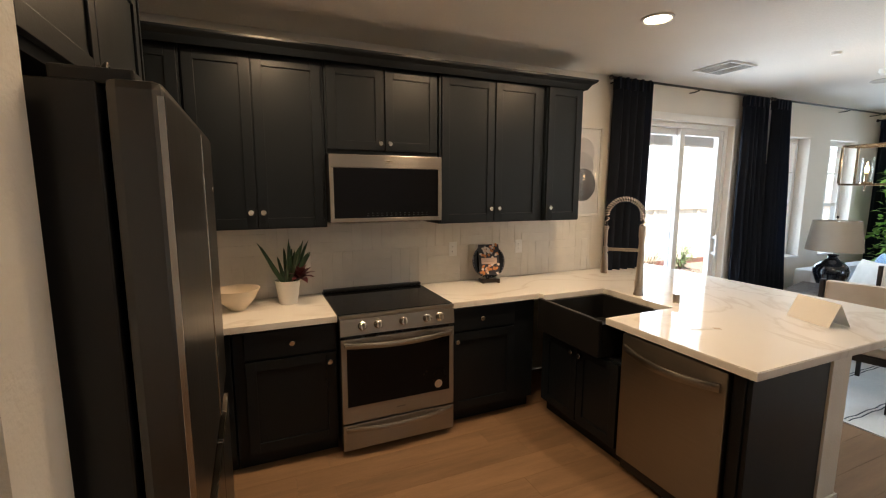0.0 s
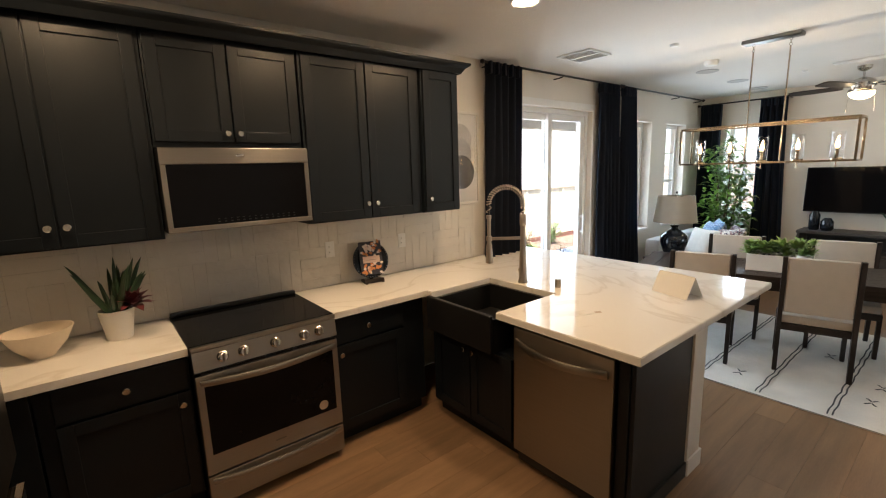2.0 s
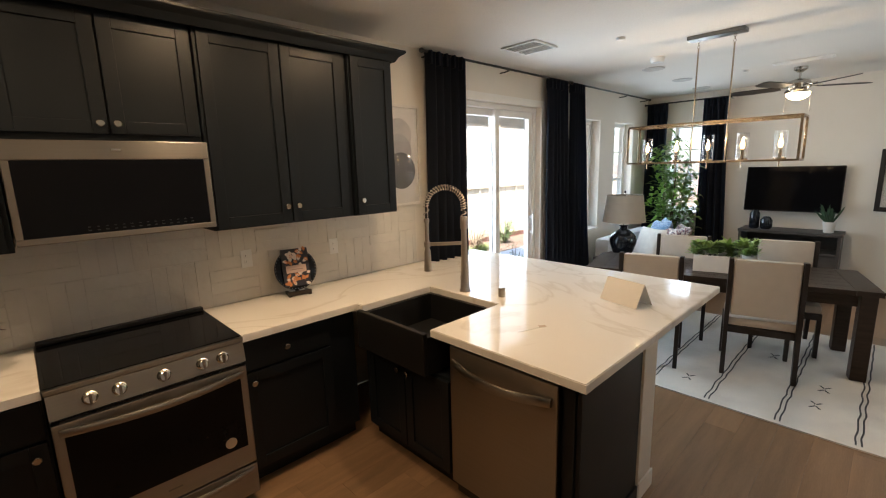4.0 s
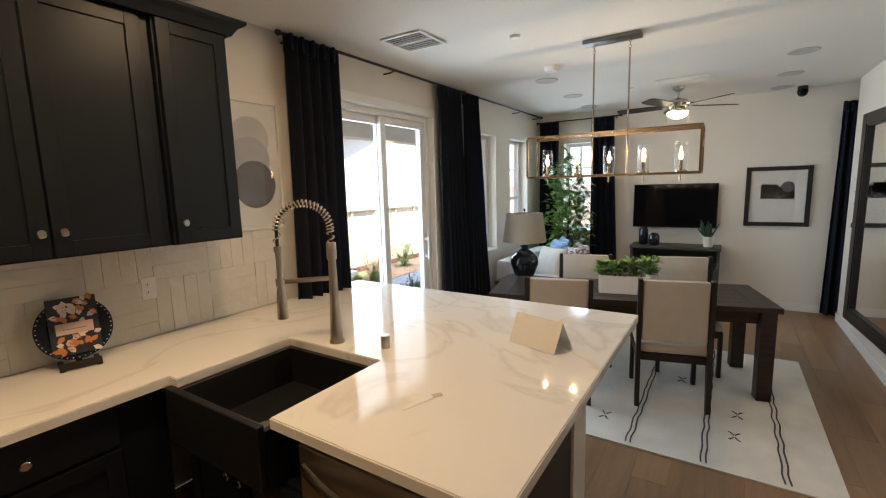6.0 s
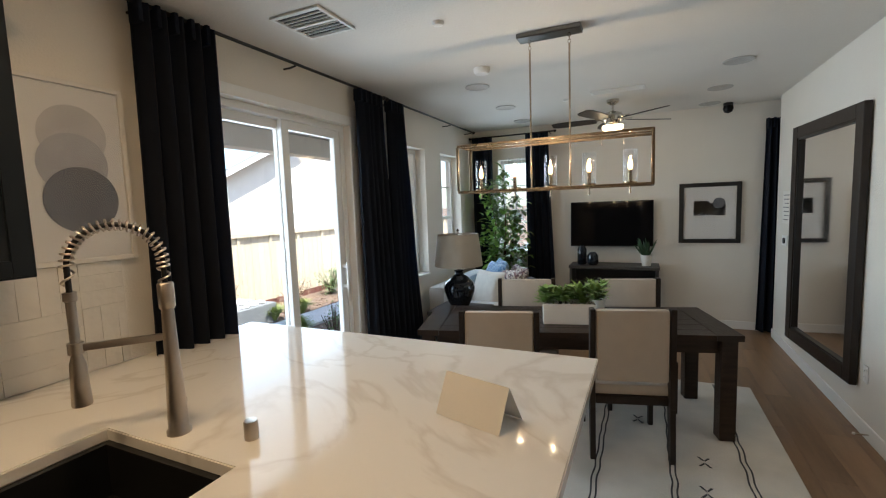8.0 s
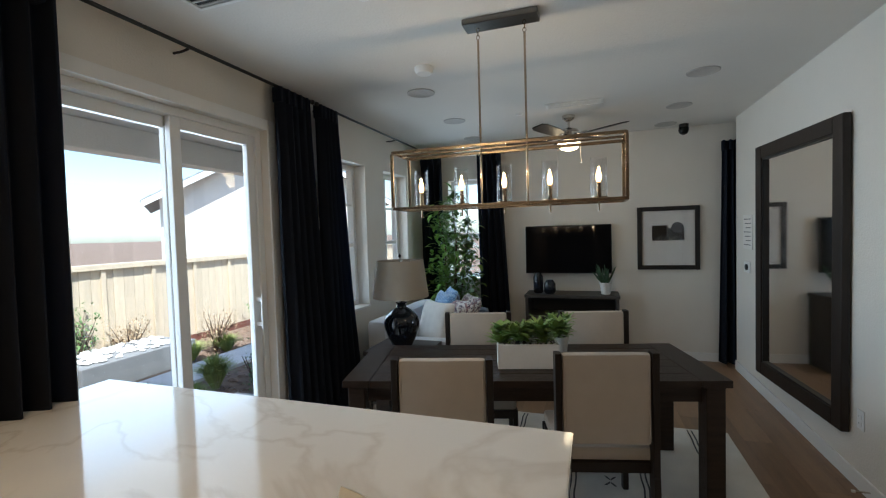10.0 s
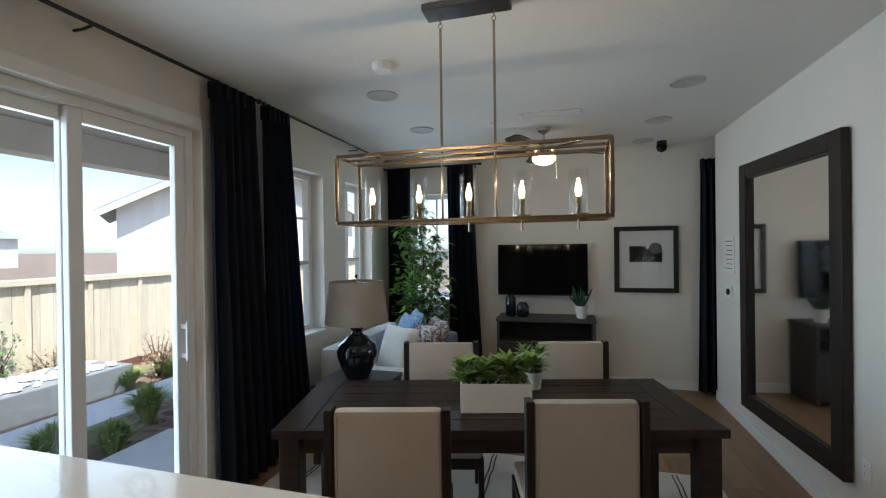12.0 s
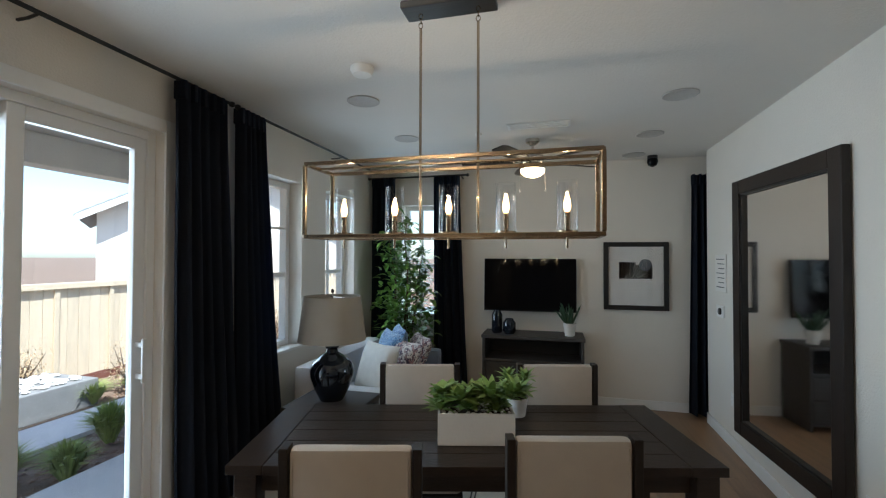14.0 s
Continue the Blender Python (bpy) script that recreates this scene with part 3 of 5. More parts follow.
def faucet():
    f = thing("spring_faucet", 3.575, -0.97, 0.917, "brushed nickel spring pull-down kitchen faucet", "faucet", rz=50)
    part("base", lathe([(0.037, 0), (0.037, 0.012), (0.031, 0.02), (0.029, 0.09), (0.022, 0.26), (0.018, 0.42)], 20), NICKEL, f, "", True)
    part("collar", lathe([(0.021, 0.42), (0.024, 0.425), (0.024, 0.50), (0.020, 0.505)], 20), NICKEL, f, "ribbed collar", True)
    bm = bmesh.new()
    add_tube(bm, [(0.02, 0, 0.055), (0.06, 0, 0.06), (0.10, 0, 0.072)], [0.015, 0.019, 0.021], 12)
    part("lever", bm, NICKEL, f, "", True)
    R, zt = 0.122, 0.575
    arc = [(0, 0, 0.50), (0, 0, 0.555)] + [(0, R - R * math.cos(a), zt + R * math.sin(a)) for a in [math.pi * k / 16 for k in range(17)]] + [(0, 2 * R, 0.50)]
    part("hose", tube(arc, 0.008, 10), BLACK, f, "", True)
    dense = []
    P = [Vector(p) for p in arc]
    for a, b in zip(P, P[1:]):
        for k in range(6):
            dense.append(a.lerp(b, k / 6))
    coil = []
    turns = 26
    n = turns * 10
    for k in range(n + 1):
        u = k / n * (len(dense) - 1.001)
        i = int(u)
        p = dense[i].lerp(dense[i + 1], u - i)
        d = (dense[i + 1] - dense[i]).normalized()
        a1 = Vector((1, 0, 0))
        b1 = d.cross(a1)
        w = 2 * math.pi * turns * k / n
        coil.append(p + 0.0165 * (math.cos(w) * a1 + math.sin(w) * b1))
    part("spring", tube(coil, 0.0036, 6), NICKEL, f, "coiled steel spring", True)
    part("spray_head", lathe([(0.018, 0.50), (0.018, 0.475), (0.013, 0.47), (0.013, 0.31), (0.021, 0.28), (0.027, 0.155), (0.025, 0.15)], 18, pose(0, 2 * R, 0)), NICKEL, f, "", True)
    bm = box(-0.008, 0.008, 0.0, 2 * R, 0.318, 0.340, 0.003)
    add_lathe(bm, [(0.021, 0.312), (0.021, 0.346)], 16, pose(0, 2 * R, 0))
    part("holder_arm", bm, NICKEL, f, "", True)
    return f


faucet()
sc = thing("air_gap_cap", 3.635, -1.235, 0.917, "brushed nickel cylindrical air gap cap by the sink", "sink fitting")
part("cap", lathe([(0.022, 0), (0.022, 0.055), (0.020, 0.06), (0.010, 0.061)], 20), NICKEL, sc, "", True)


def place_card():
    c = thing("tent_card", 4.02, -1.86, 0.917, "folded blank white card standing on the counter", "card", rz=-106)
    w = 0.26
    for nm, a in (("front_leaf", (0.0, 0.075)), ("back_leaf", (0.0, -0.065))):
        bm = bmesh.new()
        v = [bm.verts.new(p) for p in ((-w / 2, a[1], 0.001), (w / 2, a[1], 0.001), (w / 2, 0, 0.135), (-w / 2, 0, 0.135))]
        bm.faces.new(v)
        r = bmesh.ops.extrude_face_region(bm, geom=bm.faces[:])
        bmesh.ops.translate(bm, verts=[q for q in r["geom"] if isinstance(q, bmesh.types.BMVert)], vec=(0, 0.0015, 0.0))
        part(nm, bm, CARD, c)
    return c


place_card()


def plastic_tag():
    p = thing("plastic_tag", 3.35, -1.72, 0.9175, "small clear plastic tag with a loose thread on the counter", "tag", rz=-35)
    m = mat("clear_film", (0.62, 0.52, 0.42), 0.15, vary=0.1, spec=0.8)
    part("film", box(-0.018, 0.02, -0.014, 0.013, 0.0, 0.0012, 0.0004), m, p)
    part("thread", tube([(-0.02, -0.012, 0.0015), (-0.05, -0.03, 0.002), (-0.085, -0.032, 0.0015), (-0.12, -0.05, 0.002), (-0.15, -0.052, 0.0015)], 0.0012, 6), CARD, p)


plastic_tag()


def microwave():
    m = thing("microwave", 1.473, -0.003, 1.462, "stainless over-the-range microwave with black glass door", "microwave")
    w, d, h = 0.774, 0.385, 0.438
    part("case", box(0, w, -d, 0, 0, h, 0.004), BLACK, m)
    bm = bmesh.new()
    y = -d - 0.022
    add_box(bm, 0, w, y, -d - 0.001, h - 0.085, h, 0.004)
    add_box(bm, 0, w, y, -d - 0.001, 0.0, 0.028, 0.004)
    add_box(bm, 0, 0.026, y, -d - 0.001, 0.028, h - 0.085, 0.003)
    add_box(bm, w - 0.026, w, y, -d - 0.001, 0.028, h - 0.085, 0.003)
    part("door_frame", bm, STEEL, m)
    g = part("door_glass", box(0.026, w - 0.026, y + 0.003, -d - 0.001, 0.028, h - 0.085), BGLASS, m)
    bm = bmesh.new()
    for k in range(14):
        add_box(bm, 0.24 + k * 0.032, 0.252 + k * 0.032, y + 0.0015, y + 0.003, 0.040, 0.045)
        add_box(bm, 0.24 + k * 0.032, 0.25 + k * 0.032, y + 0.0015, y + 0.003, 0.056, 0.06)
    tagged(part("key_marks", bm, mat("key_print", (0.02, 0.02, 0.02), 0.6), g), kind="stuff")
    part("badge", box(w / 2 - 0.02, w / 2 + 0.02, y - 0.001, y, h - 0.045, h - 0.036, 0.0004), CHROME, m)
    bm = bmesh.new()
    for k in range(12):
        add_box(bm, 0.1 + k * 0.045, 0.135 + k * 0.045, -0.36, -0.10, -0.006, -0.001)
    part("vent_grille", bm, BLACK, m)
    return m


microwave()


def oven_range():
    r = thing("range", 1.462, -0.005, 0, "stainless slide-in electric range with black glass cooktop", "range")
    w, d = 0.757, 0.64
    part("body", box(0.004, w - 0.004, -d, 0, 0.05, 0.90, 0.003), BLACK, r)
    ct = part("cooktop", box(-0.004, w + 0.004, -d - 0.01, 0, 0.905, 0.921, 0.004), BGLASS, r, "black ceramic glass cooktop")
    part("rear_trim", box(0.0, w, -0.055, -0.012, 0.922, 0.945, 0.006), BLACK, ct)
    part("front_trim", box(-0.004, w + 0.004, -d - 0.035, -d - 0.011, 0.897, 0.919, 0.004), STEEL, ct)
    bm = bmesh.new()
    v = [bm.verts.new(p) for p in ((0, -d - 0.034, 0.895), (w, -d - 0.034, 0.895), (w, -d - 0.05, 0.795), (0, -d - 0.05, 0.795))]
    v2 = [bm.verts.new((q.co.x, -d + 0.01, q.co.z)) for q in v]
    bm.faces.new(v)
    bm.faces.new(v2)
    for k in range(4):
        bm.faces.new((v[k], v[(k + 1) % 4], v2[(k + 1) % 4], v2[k]))
    cp = part("control_panel", bm, STEEL, r)
    for x in (0.135, 0.235, 0.40, 0.56, 0.65):
        k = part("control_knob", lathe([(0.028, 0), (0.028, 0.008), (0.023, 0.012), (0.022, 0.03), (0.018, 0.034)], 22, pose(x, -d - 0.043, 0.848, 81)), CHROME, cp, "brushed steel control knob", True)
        part("grip", box(x - 0.005, x + 0.005, -d - 0.088, -d - 0.074, 0.83, 0.874, 0.003), STEEL, k)
    for a, b in ((0.03, 0.13), (0.15, 0.22), (0.24, 0.34), (0.40, 0.49), (0.52, 0.60), (0.63, 0.72)):
        part("vent_slot", box(a, b, -d - 0.042, -d - 0.036, 0.775, 0.784), BLACK, r)
    dr = part("oven_door", box(0.0, w, -d - 0.045, -d - 0.002, 0.225, 0.772, 0.005), STEEL, r)
    part("oven_window", box(0.035, w - 0.035, -d - 0.048, -d - 0.0455, 0.335, 0.72, 0.001), BGLASS, dr, "black oven glass")
    hp = [(0.03 + (w - 0.06) * t, -d - 0.055 - 0.032 * math.sin(math.pi * t), 0.735 - 0.012 * math.sin(math.pi * t)) for t in [k / 20 for k in range(21)]]
    bm = band(hp, 0.034, 0.018)
    add_box(bm, 0.02, 0.05, -d - 0.06, -d - 0.044, 0.72, 0.75, 0.003)
    add_box(bm, w - 0.05, w - 0.02, -d - 0.06, -d - 0.044, 0.72, 0.75, 0.003)
    part("oven_handle", bm, STEEL, dr, "", True)
    part("sticker", lathe([(0.028, 0.0), (0.028, 0.001)], 24, pose(w - 0.115, -d - 0.0485, 0.385, 90)), mat("tan_sticker", (0.5, 0.38, 0.28), 0.6), dr, "round tan energy sticker")
    part("badge", box(w / 2 - 0.03, w / 2 + 0.03, -d - 0.0462, -d - 0.0452, 0.275, 0.283), DSTEEL, dr)
    dw = part("drawer", box(0.0, w, -d - 0.045, -d - 0.002, 0.045, 0.215, 0.005), STEEL, r)
    hp = [(0.02 + (w - 0.04) * t, -d - 0.050 - 0.028 * math.sin(math.pi * t), 0.188 - 0.010 * math.sin(math.pi * t)) for t in [k / 20 for k in range(21)]]
    part("drawer_handle", band(hp, 0.03, 0.018), STEEL, dw, "", True)
    for x in (0.05, w - 0.05):
        for y in (-0.08, -d + 0.05):
            part("levelling_foot", lathe([(0.018, 0), (0.018, 0.05)], 12, pose(x, y, 0)), BLACK, r)
    return r


oven_range()


def dishwasher():
    d = thing("dishwasher", 2.97, -2.065, 0, "stainless dishwasher with curved bar handle in the peninsula", "dishwasher")
    w = 0.622
    part("tub", box(0.012, 0.58, 0.004, w - 0.004, 0.02, 0.868), BLACK, d)
    part("kick_plate", box(0.05, 0.07, 0.004, w - 0.004, 0.0, 0.1), BLACK, d)
    dr = part("door", box(-0.03, 0.010, 0.004, w - 0.004, 0.105, 0.862, 0.006), STEEL, d)
    hp = [(-0.036 - 0.042 * math.sin(math.pi * t), 0.03 + (w - 0.06) * t, 0.782 - 0.02 * math.sin(math.pi * t)) for t in [k / 22 for k in range(23)]]
    part("handle", band(hp, 0.04, 0.018), STEEL, dr, "", True)
    return d


dishwasher()


def fridge():
    f = thing("refrigerator", 0.03, -2.20, 0, "dark slate four-door refrigerator with bright edge strips", "refrigerator")
    w, X, h = 1.19, 0.78, 1.90
    part("cabinet", box(0, X - 0.06, 0.0, w, 0.03, h - 0.01, 0.006), BLACK, f)
    xs = (X - 0.05, X + 0.05)
    for nm, y0, y1 in (("upper_door", 0.0, w * 0.62 - 0.004), ("upper_door", w * 0.62 + 0.004, w)):
        d = part(nm, box(xs[0], xs[1], y0, y1, 0.80, h, 0.02), FRIDGE, f)
        part("edge_strip", box(xs[1] - 0.004, xs[1] + 0.002, y1 - 0.012 if y0 < 0.1 else y0, y1 - 0.004 if y0 < 0.1 else y0 + 0.004, 0.82, h - 0.03, 0.001), CHROME, d)
    part("edge_strip", box(xs[1] - 0.012, xs[1] + 0.001, 0.0, 0.006, 0.82, h - 0.03, 0.001), CHROME, f)
    part("grip_recess", box(xs[0], xs[1] - 0.03, 0.004, w - 0.004, 0.70, 0.80), BGLASS, f, "glossy black grip band")
    for y0, y1 in ((0.0, w * 0.62 - 0.004), (w * 0.62 + 0.004, w)):
        d = part("lower_door", box(xs[0], xs[1], y0, y1, 0.06, 0.70, 0.012), FRIDGE, f)
        part("grip_edge", box(xs[1] - 0.02, xs[1] + 0.004, y0 + 0.01, y1 - 0.01, 0.692, 0.708, 0.003), CHROME, d)
    part("badge", lathe([(0.014, 0), (0.012, 0.003)], 14, pose(xs[1], w - 0.07, 1.68, 90, 0, 90)), CHROME, f)
    part("hinge_cover", box(X - 0.14, X - 0.0, 0.02, 0.10, h - 0.012, h + 0.02, 0.006), BLACK, f)
    for y in (0.1, w - 0.1):
        for x in (0.08, X - 0.12):
            part("foot", lathe([(0.02, 0), (0.02, 0.035)], 12, pose(x, y, 0)), BLACK, f)
    return f


fridge()
cabinet("wall_cabinet", 0.003, -2.22, 1.96, 1.22, 0.52, 0.60, [("door", 0.02, 0.605, 0.03, 0.50, 0.565, 0.07), ("door", 0.615, 1.20, 0.03, 0.50, 0.655, 0.07)], "dark navy two-door cabinet above the refrigerator", rz=90)
cabinet("tall_panel", 0.003, -0.975, 0.0, 0.02, 2.48, 0.62, [], "dark navy tall side panel beside the refrigerator", rz=90)


def outlet(x, z, y=-0.012, kind="outlet"):
    o = thing("wall_outlet", x, y, z, "white duplex outlet plate on the tiles", "outlet", "outlets")
    part("plate", box(-0.036, 0.036, -0.006, 0, -0.058, 0.058, 0.003), TRIM, o)
    for dz in (-0.02, 0.02):
        s = part("socket", box(-0.016, 0.016, -0.009, -0.006, dz - 0.013, dz + 0.013, 0.003), TRIM, o)
        part("slots", box(-0.008, -0.005, -0.0095, -0.009, dz - 0.004, dz + 0.006), BLACK, s)
    return o


outlet(1.27, 1.17), outlet(2.52, 1.19), outlet(3.16, 1.18)


def spiky_pot(name, x, y, z, s, label, red=True):
    p = thing(name, x, y, z, label, "plant")
    part("pot", lathe([(0.048 * s, 0), (0.066 * s, 0.125 * s), (0.068 * s, 0.13 * s), (0.062 * s, 0.13 * s), (0.058 * s, 0.11 * s)], 24), WHITEC, p, "white ceramic pot", True)
    part("soil", lathe([(0.058 * s, 0.108 * s), (0.057 * s, 0.112 * s)], 20), SOIL, p)
    rnd = random.Random(int(x * 100))
    bm = bmesh.new()
    for k in range(21):
        a = rnd.uniform(0, 6.28)
        lean = rnd.uniform(0.05, 0.95)
        L = rnd.uniform(0.14, 0.27) * s
        b = Vector((0.02 * s * math.cos(a), 0.02 * s * math.sin(a), 0.11 * s))
        d = Vector((math.cos(a) * lean, math.sin(a) * lean, 1)).normalized()
        add_tube(bm, [b, b + d * L * 0.4, b + d * L * 0.8 + Vector((0, 0, 0.01)), b + d * L], [0.012 * s, 0.0115 * s, 0.007 * s, 0.0008], 6)
    part("aloe_leaves", bm, ALOE, p, "dark green pointed leaves", True)
    if red:
        bm = bmesh.new()
        for k in range(26):
            a = k * 2.4
            add_leaf(bm, pose(0.062 * s, -0.062 * s, 0.145 * s) @ pose(0, 0, 0, 75 - k * 3, 0, math.degrees(a)), 0.085 * s, 0.042 * s, 0.3)
        part("rosette", bm, BURG, p, "burgundy succulent rosette", True)
    return p


spiky_pot("potted_aloe", 1.21, -0.21, 0.917, 1.22, "spiky aloe and burgundy succulent in a white pot")

bw = thing("serving_bowl", 0.90, -0.25, 0.917, "cream stoneware bowl on the counter", "bowl")
part("bowl", lathe([(0.05, 0), (0.055, 0.01), (0.10, 0.06), (0.135, 0.13), (0.137, 0.135), (0.130, 0.134), (0.095, 0.065), (0.04, 0.018), (0.0, 0.016)][:8], 32), CREAM, bw, "", True)


def display_plate():
    p = thing("display_plate", 2.79, -0.15, 0.917, "dark plate and floral booklet on a wooden easel", "plate stand", rz=-12)
    t = pose(0, 0, 0.025, -14)
    part("plate", lathe([(0.085, 0.0), (0.135, 0.012), (0.140, 0.016), (0.132, 0.018), (0.085, 0.006)], 36, t @ pose(0, 0.0, 0.145, 90)), CERAM, p, "", True)
    bm = bmesh.new()
    for k in range(40):
        a = 2 * math.pi * k / 40
        add_lathe(bm, [(0.003, 0), (0.002, 0.002)], 6, t @ pose(0.132 * math.cos(a), -0.0175, 0.145 + 0.132 * math.sin(a), 90))
    part("rim_dots", bm, WHITEC, p)
    b = part("booklet", box(-0.088, 0.088, -0.030, -0.024, 0.03, 0.285, 0.001), mat("dark_floral_cover", (0.025, 0.026, 0.04), 0.4, vary=0.4, scale=30), p, "booklet with orange and white floral cover")
    b.matrix_basis = t
    rnd = random.Random(5)
    blobs = {"orange_petals": ((0.62, 0.24, 0.08), 26), "white_petals": ((0.75, 0.66, 0.60), 30)}
    for nm, (col, cnt) in blobs.items():
        bm = bmesh.new()
        for k in range(cnt):
            cx, cz = rnd.uniform(-0.068, 0.068), rnd.choice([rnd.uniform(0.05, 0.115), rnd.uniform(0.185, 0.265)])
            add_leaf(bm, pose(cx, -0.0305, cz, 0, rnd.uniform(0, 360), 0) @ pose(0, 0, 0, 90), rnd.uniform(0.022, 0.04), 0.022, 0.02)
        q = tagged(part(nm, bm, mat(nm, col, 0.5, vary=0.3), b), kind="stuff")
    part("label_band", box(-0.066, 0.066, -0.033, -0.0305, 0.122, 0.172), mat("blush_label", (0.6, 0.45, 0.38), 0.5), b)
    q = part("label_print", box(-0.042, 0.042, -0.0338, -0.0332, 0.142, 0.146), mat("grey_print", (0.25, 0.2, 0.18), 0.5), b)
    bm = box(-0.075, -0.055, -0.06, 0.06, 0, 0.02, 0.003)
    add_box(bm, 0.055, 0.075, -0.06, 0.06, 0, 0.02, 0.003)
    add_box(bm, -0.075, 0.075, -0.058, -0.04, 0.005, 0.035, 0.003)
    add_box(bm, -0.012, 0.012, 0.03, 0.05, 0.0, 0.17, 0.003)
    part("easel", bm, ESPR, p, "dark wooden easel")
    return p


display_plate()


def framed_print(name, m, w, h, fw, fmat, label, shapes, depth=0.03, matw=0.06):
    """A framed print in the xz plane that faces -y."""
    p = thing(name, 0, 0, 0, label, "picture")
    p.matrix_basis = m
    bm = bmesh.new()
    for a in ((-w / 2, -w / 2 + fw, -h / 2, h / 2), (w / 2 - fw, w / 2, -h / 2, h / 2), (-w / 2 + fw, w / 2 - fw, -h / 2, -h / 2 + fw), (-w / 2 + fw, w / 2 - fw, h / 2 - fw, h / 2)):
        add_box(bm, a[0], a[1], -depth, 0, a[2], a[3], 0.003)
    part("frame", bm, fmat, p)
    sh = part("print", box(-w / 2 + fw, w / 2 - fw, -depth * 0.5, -0.002, -h / 2 + fw, h / 2 - fw), PAPER, p, "pale paper print")
    for k, (nm, col, bm2) in enumerate(shapes):
        part(nm, bm2, mat(nm, col, 0.7, vary=0.25, scale=6), sh)
    g = part("glazing", box(-w / 2 + fw, w / 2 - fw, -depth * 0.8, -depth * 0.8 + 0.002, -h / 2 + fw, h / 2 - fw), CLEAR, p)
    g.visible_shadow = False
    return p


def disc(x, z, r, y):
    return lathe([(r, 0), (r, 0.001)], 48, pose(x, y, z, 90))


framed_print("abstract_circles_print", pose(3.83, -0.004, 1.84), 0.44, 0.82, 0.022, FRAMEW, "white-framed print of overlapping grey circles", [
    ("circle", (0.50, 0.48, 0.47), disc(0.0, 0.17, 0.135, -0.0155)), ("circle", (0.40, 0.39, 0.40), disc(-0.01, 0.04, 0.14, -0.017)), ("circle", (0.12, 0.115, 0.12), disc(0.01, -0.12, 0.15, -0.0185))])


def downlight(x, y, energy=3.5):
    d = thing("recessed_downlight", x, y, H, "round recessed ceiling downlight, switched on; the rear one is added fill", "downlight", "downlights")
    part("trim_ring", lathe([(0.095, -0.001), (0.095, -0.008), (0.082, -0.012), (0.074, -0.006), (0.074, -0.002)], 32), TRIM, d, "", True)
    part("lens", lathe([(0.073, -0.0065), (0.072, -0.003)], 32), CANGLOW, d, "glowing warm lens")
    l = lamp("downlight_lamp", 'AREA', energy, (1.0, 0.645, 0.35), pose(x, y, H - 0.02), 0.14)
    l.data.shape = 'DISK'
    return d


# The last, rear one is unseen, added to brighten the refrigerator and ceiling.
downlight(3.35, -1.18), downlight(2.35, -1.16), downlight(1.15, -0.92), downlight(1.9, -3.7, 1.3)


# ---- dining ----
def rug():
    r = thing("area_rug", 5.95, -1.72, 0.0, "ivory wool rug with thin charcoal wavy stripes", "rug")
    hx, hy = 1.06, 1.48
    bm = bmesh.new()
    nx, ny = 24, 30
    top = [[bm.verts.new((-hx + 2 * hx * i / nx, -hy + 2 * hy * j / ny, 0.011 + 0.002 * noise.noise((i * 0.7, j * 0.7, 0)))) for j in range(ny + 1)] for i in range(nx + 1)]
    for i in range(nx):
        for j in range(ny):
            bm.faces.new((top[i][j], top[i + 1][j], top[i + 1][j + 1], top[i][j + 1]))
    rr = bmesh.ops.extrude_face_region(bm, geom=bm.faces[:])
    for v in [q for q in rr["geom"] if isinstance(q, bmesh.types.BMVert)]:
        v.co.z = 0.0005
    part("weave", bm, RUG, r)
    for y0 in (-1.22, -0.82, -0.40, 0.02, 0.44, 0.86, 1.26):
        bm = bmesh.new()
        for off in (-0.014, 0.014):
            pts = [(-hx * 0.97 + 2 * hx * 0.97 * k / 60, y0 + off + 0.003 * math.sin(k * 0.9 + y0) + 0.005 * noise.noise((k * 0.35, y0, off))) for k in range(61)]
            for a, b in zip(pts, pts[1:]):
                v = [bm.verts.new(q) for q in ((a[0], a[1] - 0.005, 0.0146), (b[0], b[1] - 0.005, 0.0146), (b[0], b[1] + 0.005, 0.0146), (a[0], a[1] + 0.005, 0.0146))]
                bm.faces.new(v)
        bmesh.ops.remove_doubles(bm, verts=bm.verts[:], dist=0.0005)
        part("stripe", bm, RUGD, r)
    for x, y in ((-0.62, -0.98), (-0.30, -1.0), (0.15, -0.62), (-0.75, -0.2)):
        bm = bmesh.new()
        for sgn in (-1, 1):
            for q in (-1, 1):
                a = [(x + sgn * 0.006, y + q * 0.002), (x + sgn * 0.052, y + q * 0.036), (x + sgn * 0.052, y + q * 0.022), (x + sgn * 0.022, y + q * 0.002)]
                lo = [bm.verts.new((u, v, 0.0132)) for u, v in a]
                hi = [bm.verts.new((u, v, 0.0148)) for u, v in a]
                bm.faces.new(hi)
                for c in range(4):
                    bm.faces.new((lo[c], lo[(c + 1) % 4], hi[(c + 1) % 4], hi[c]))
        part("motif", bm, RUGD, r)
    return r


rug()
RZ = 0.0128


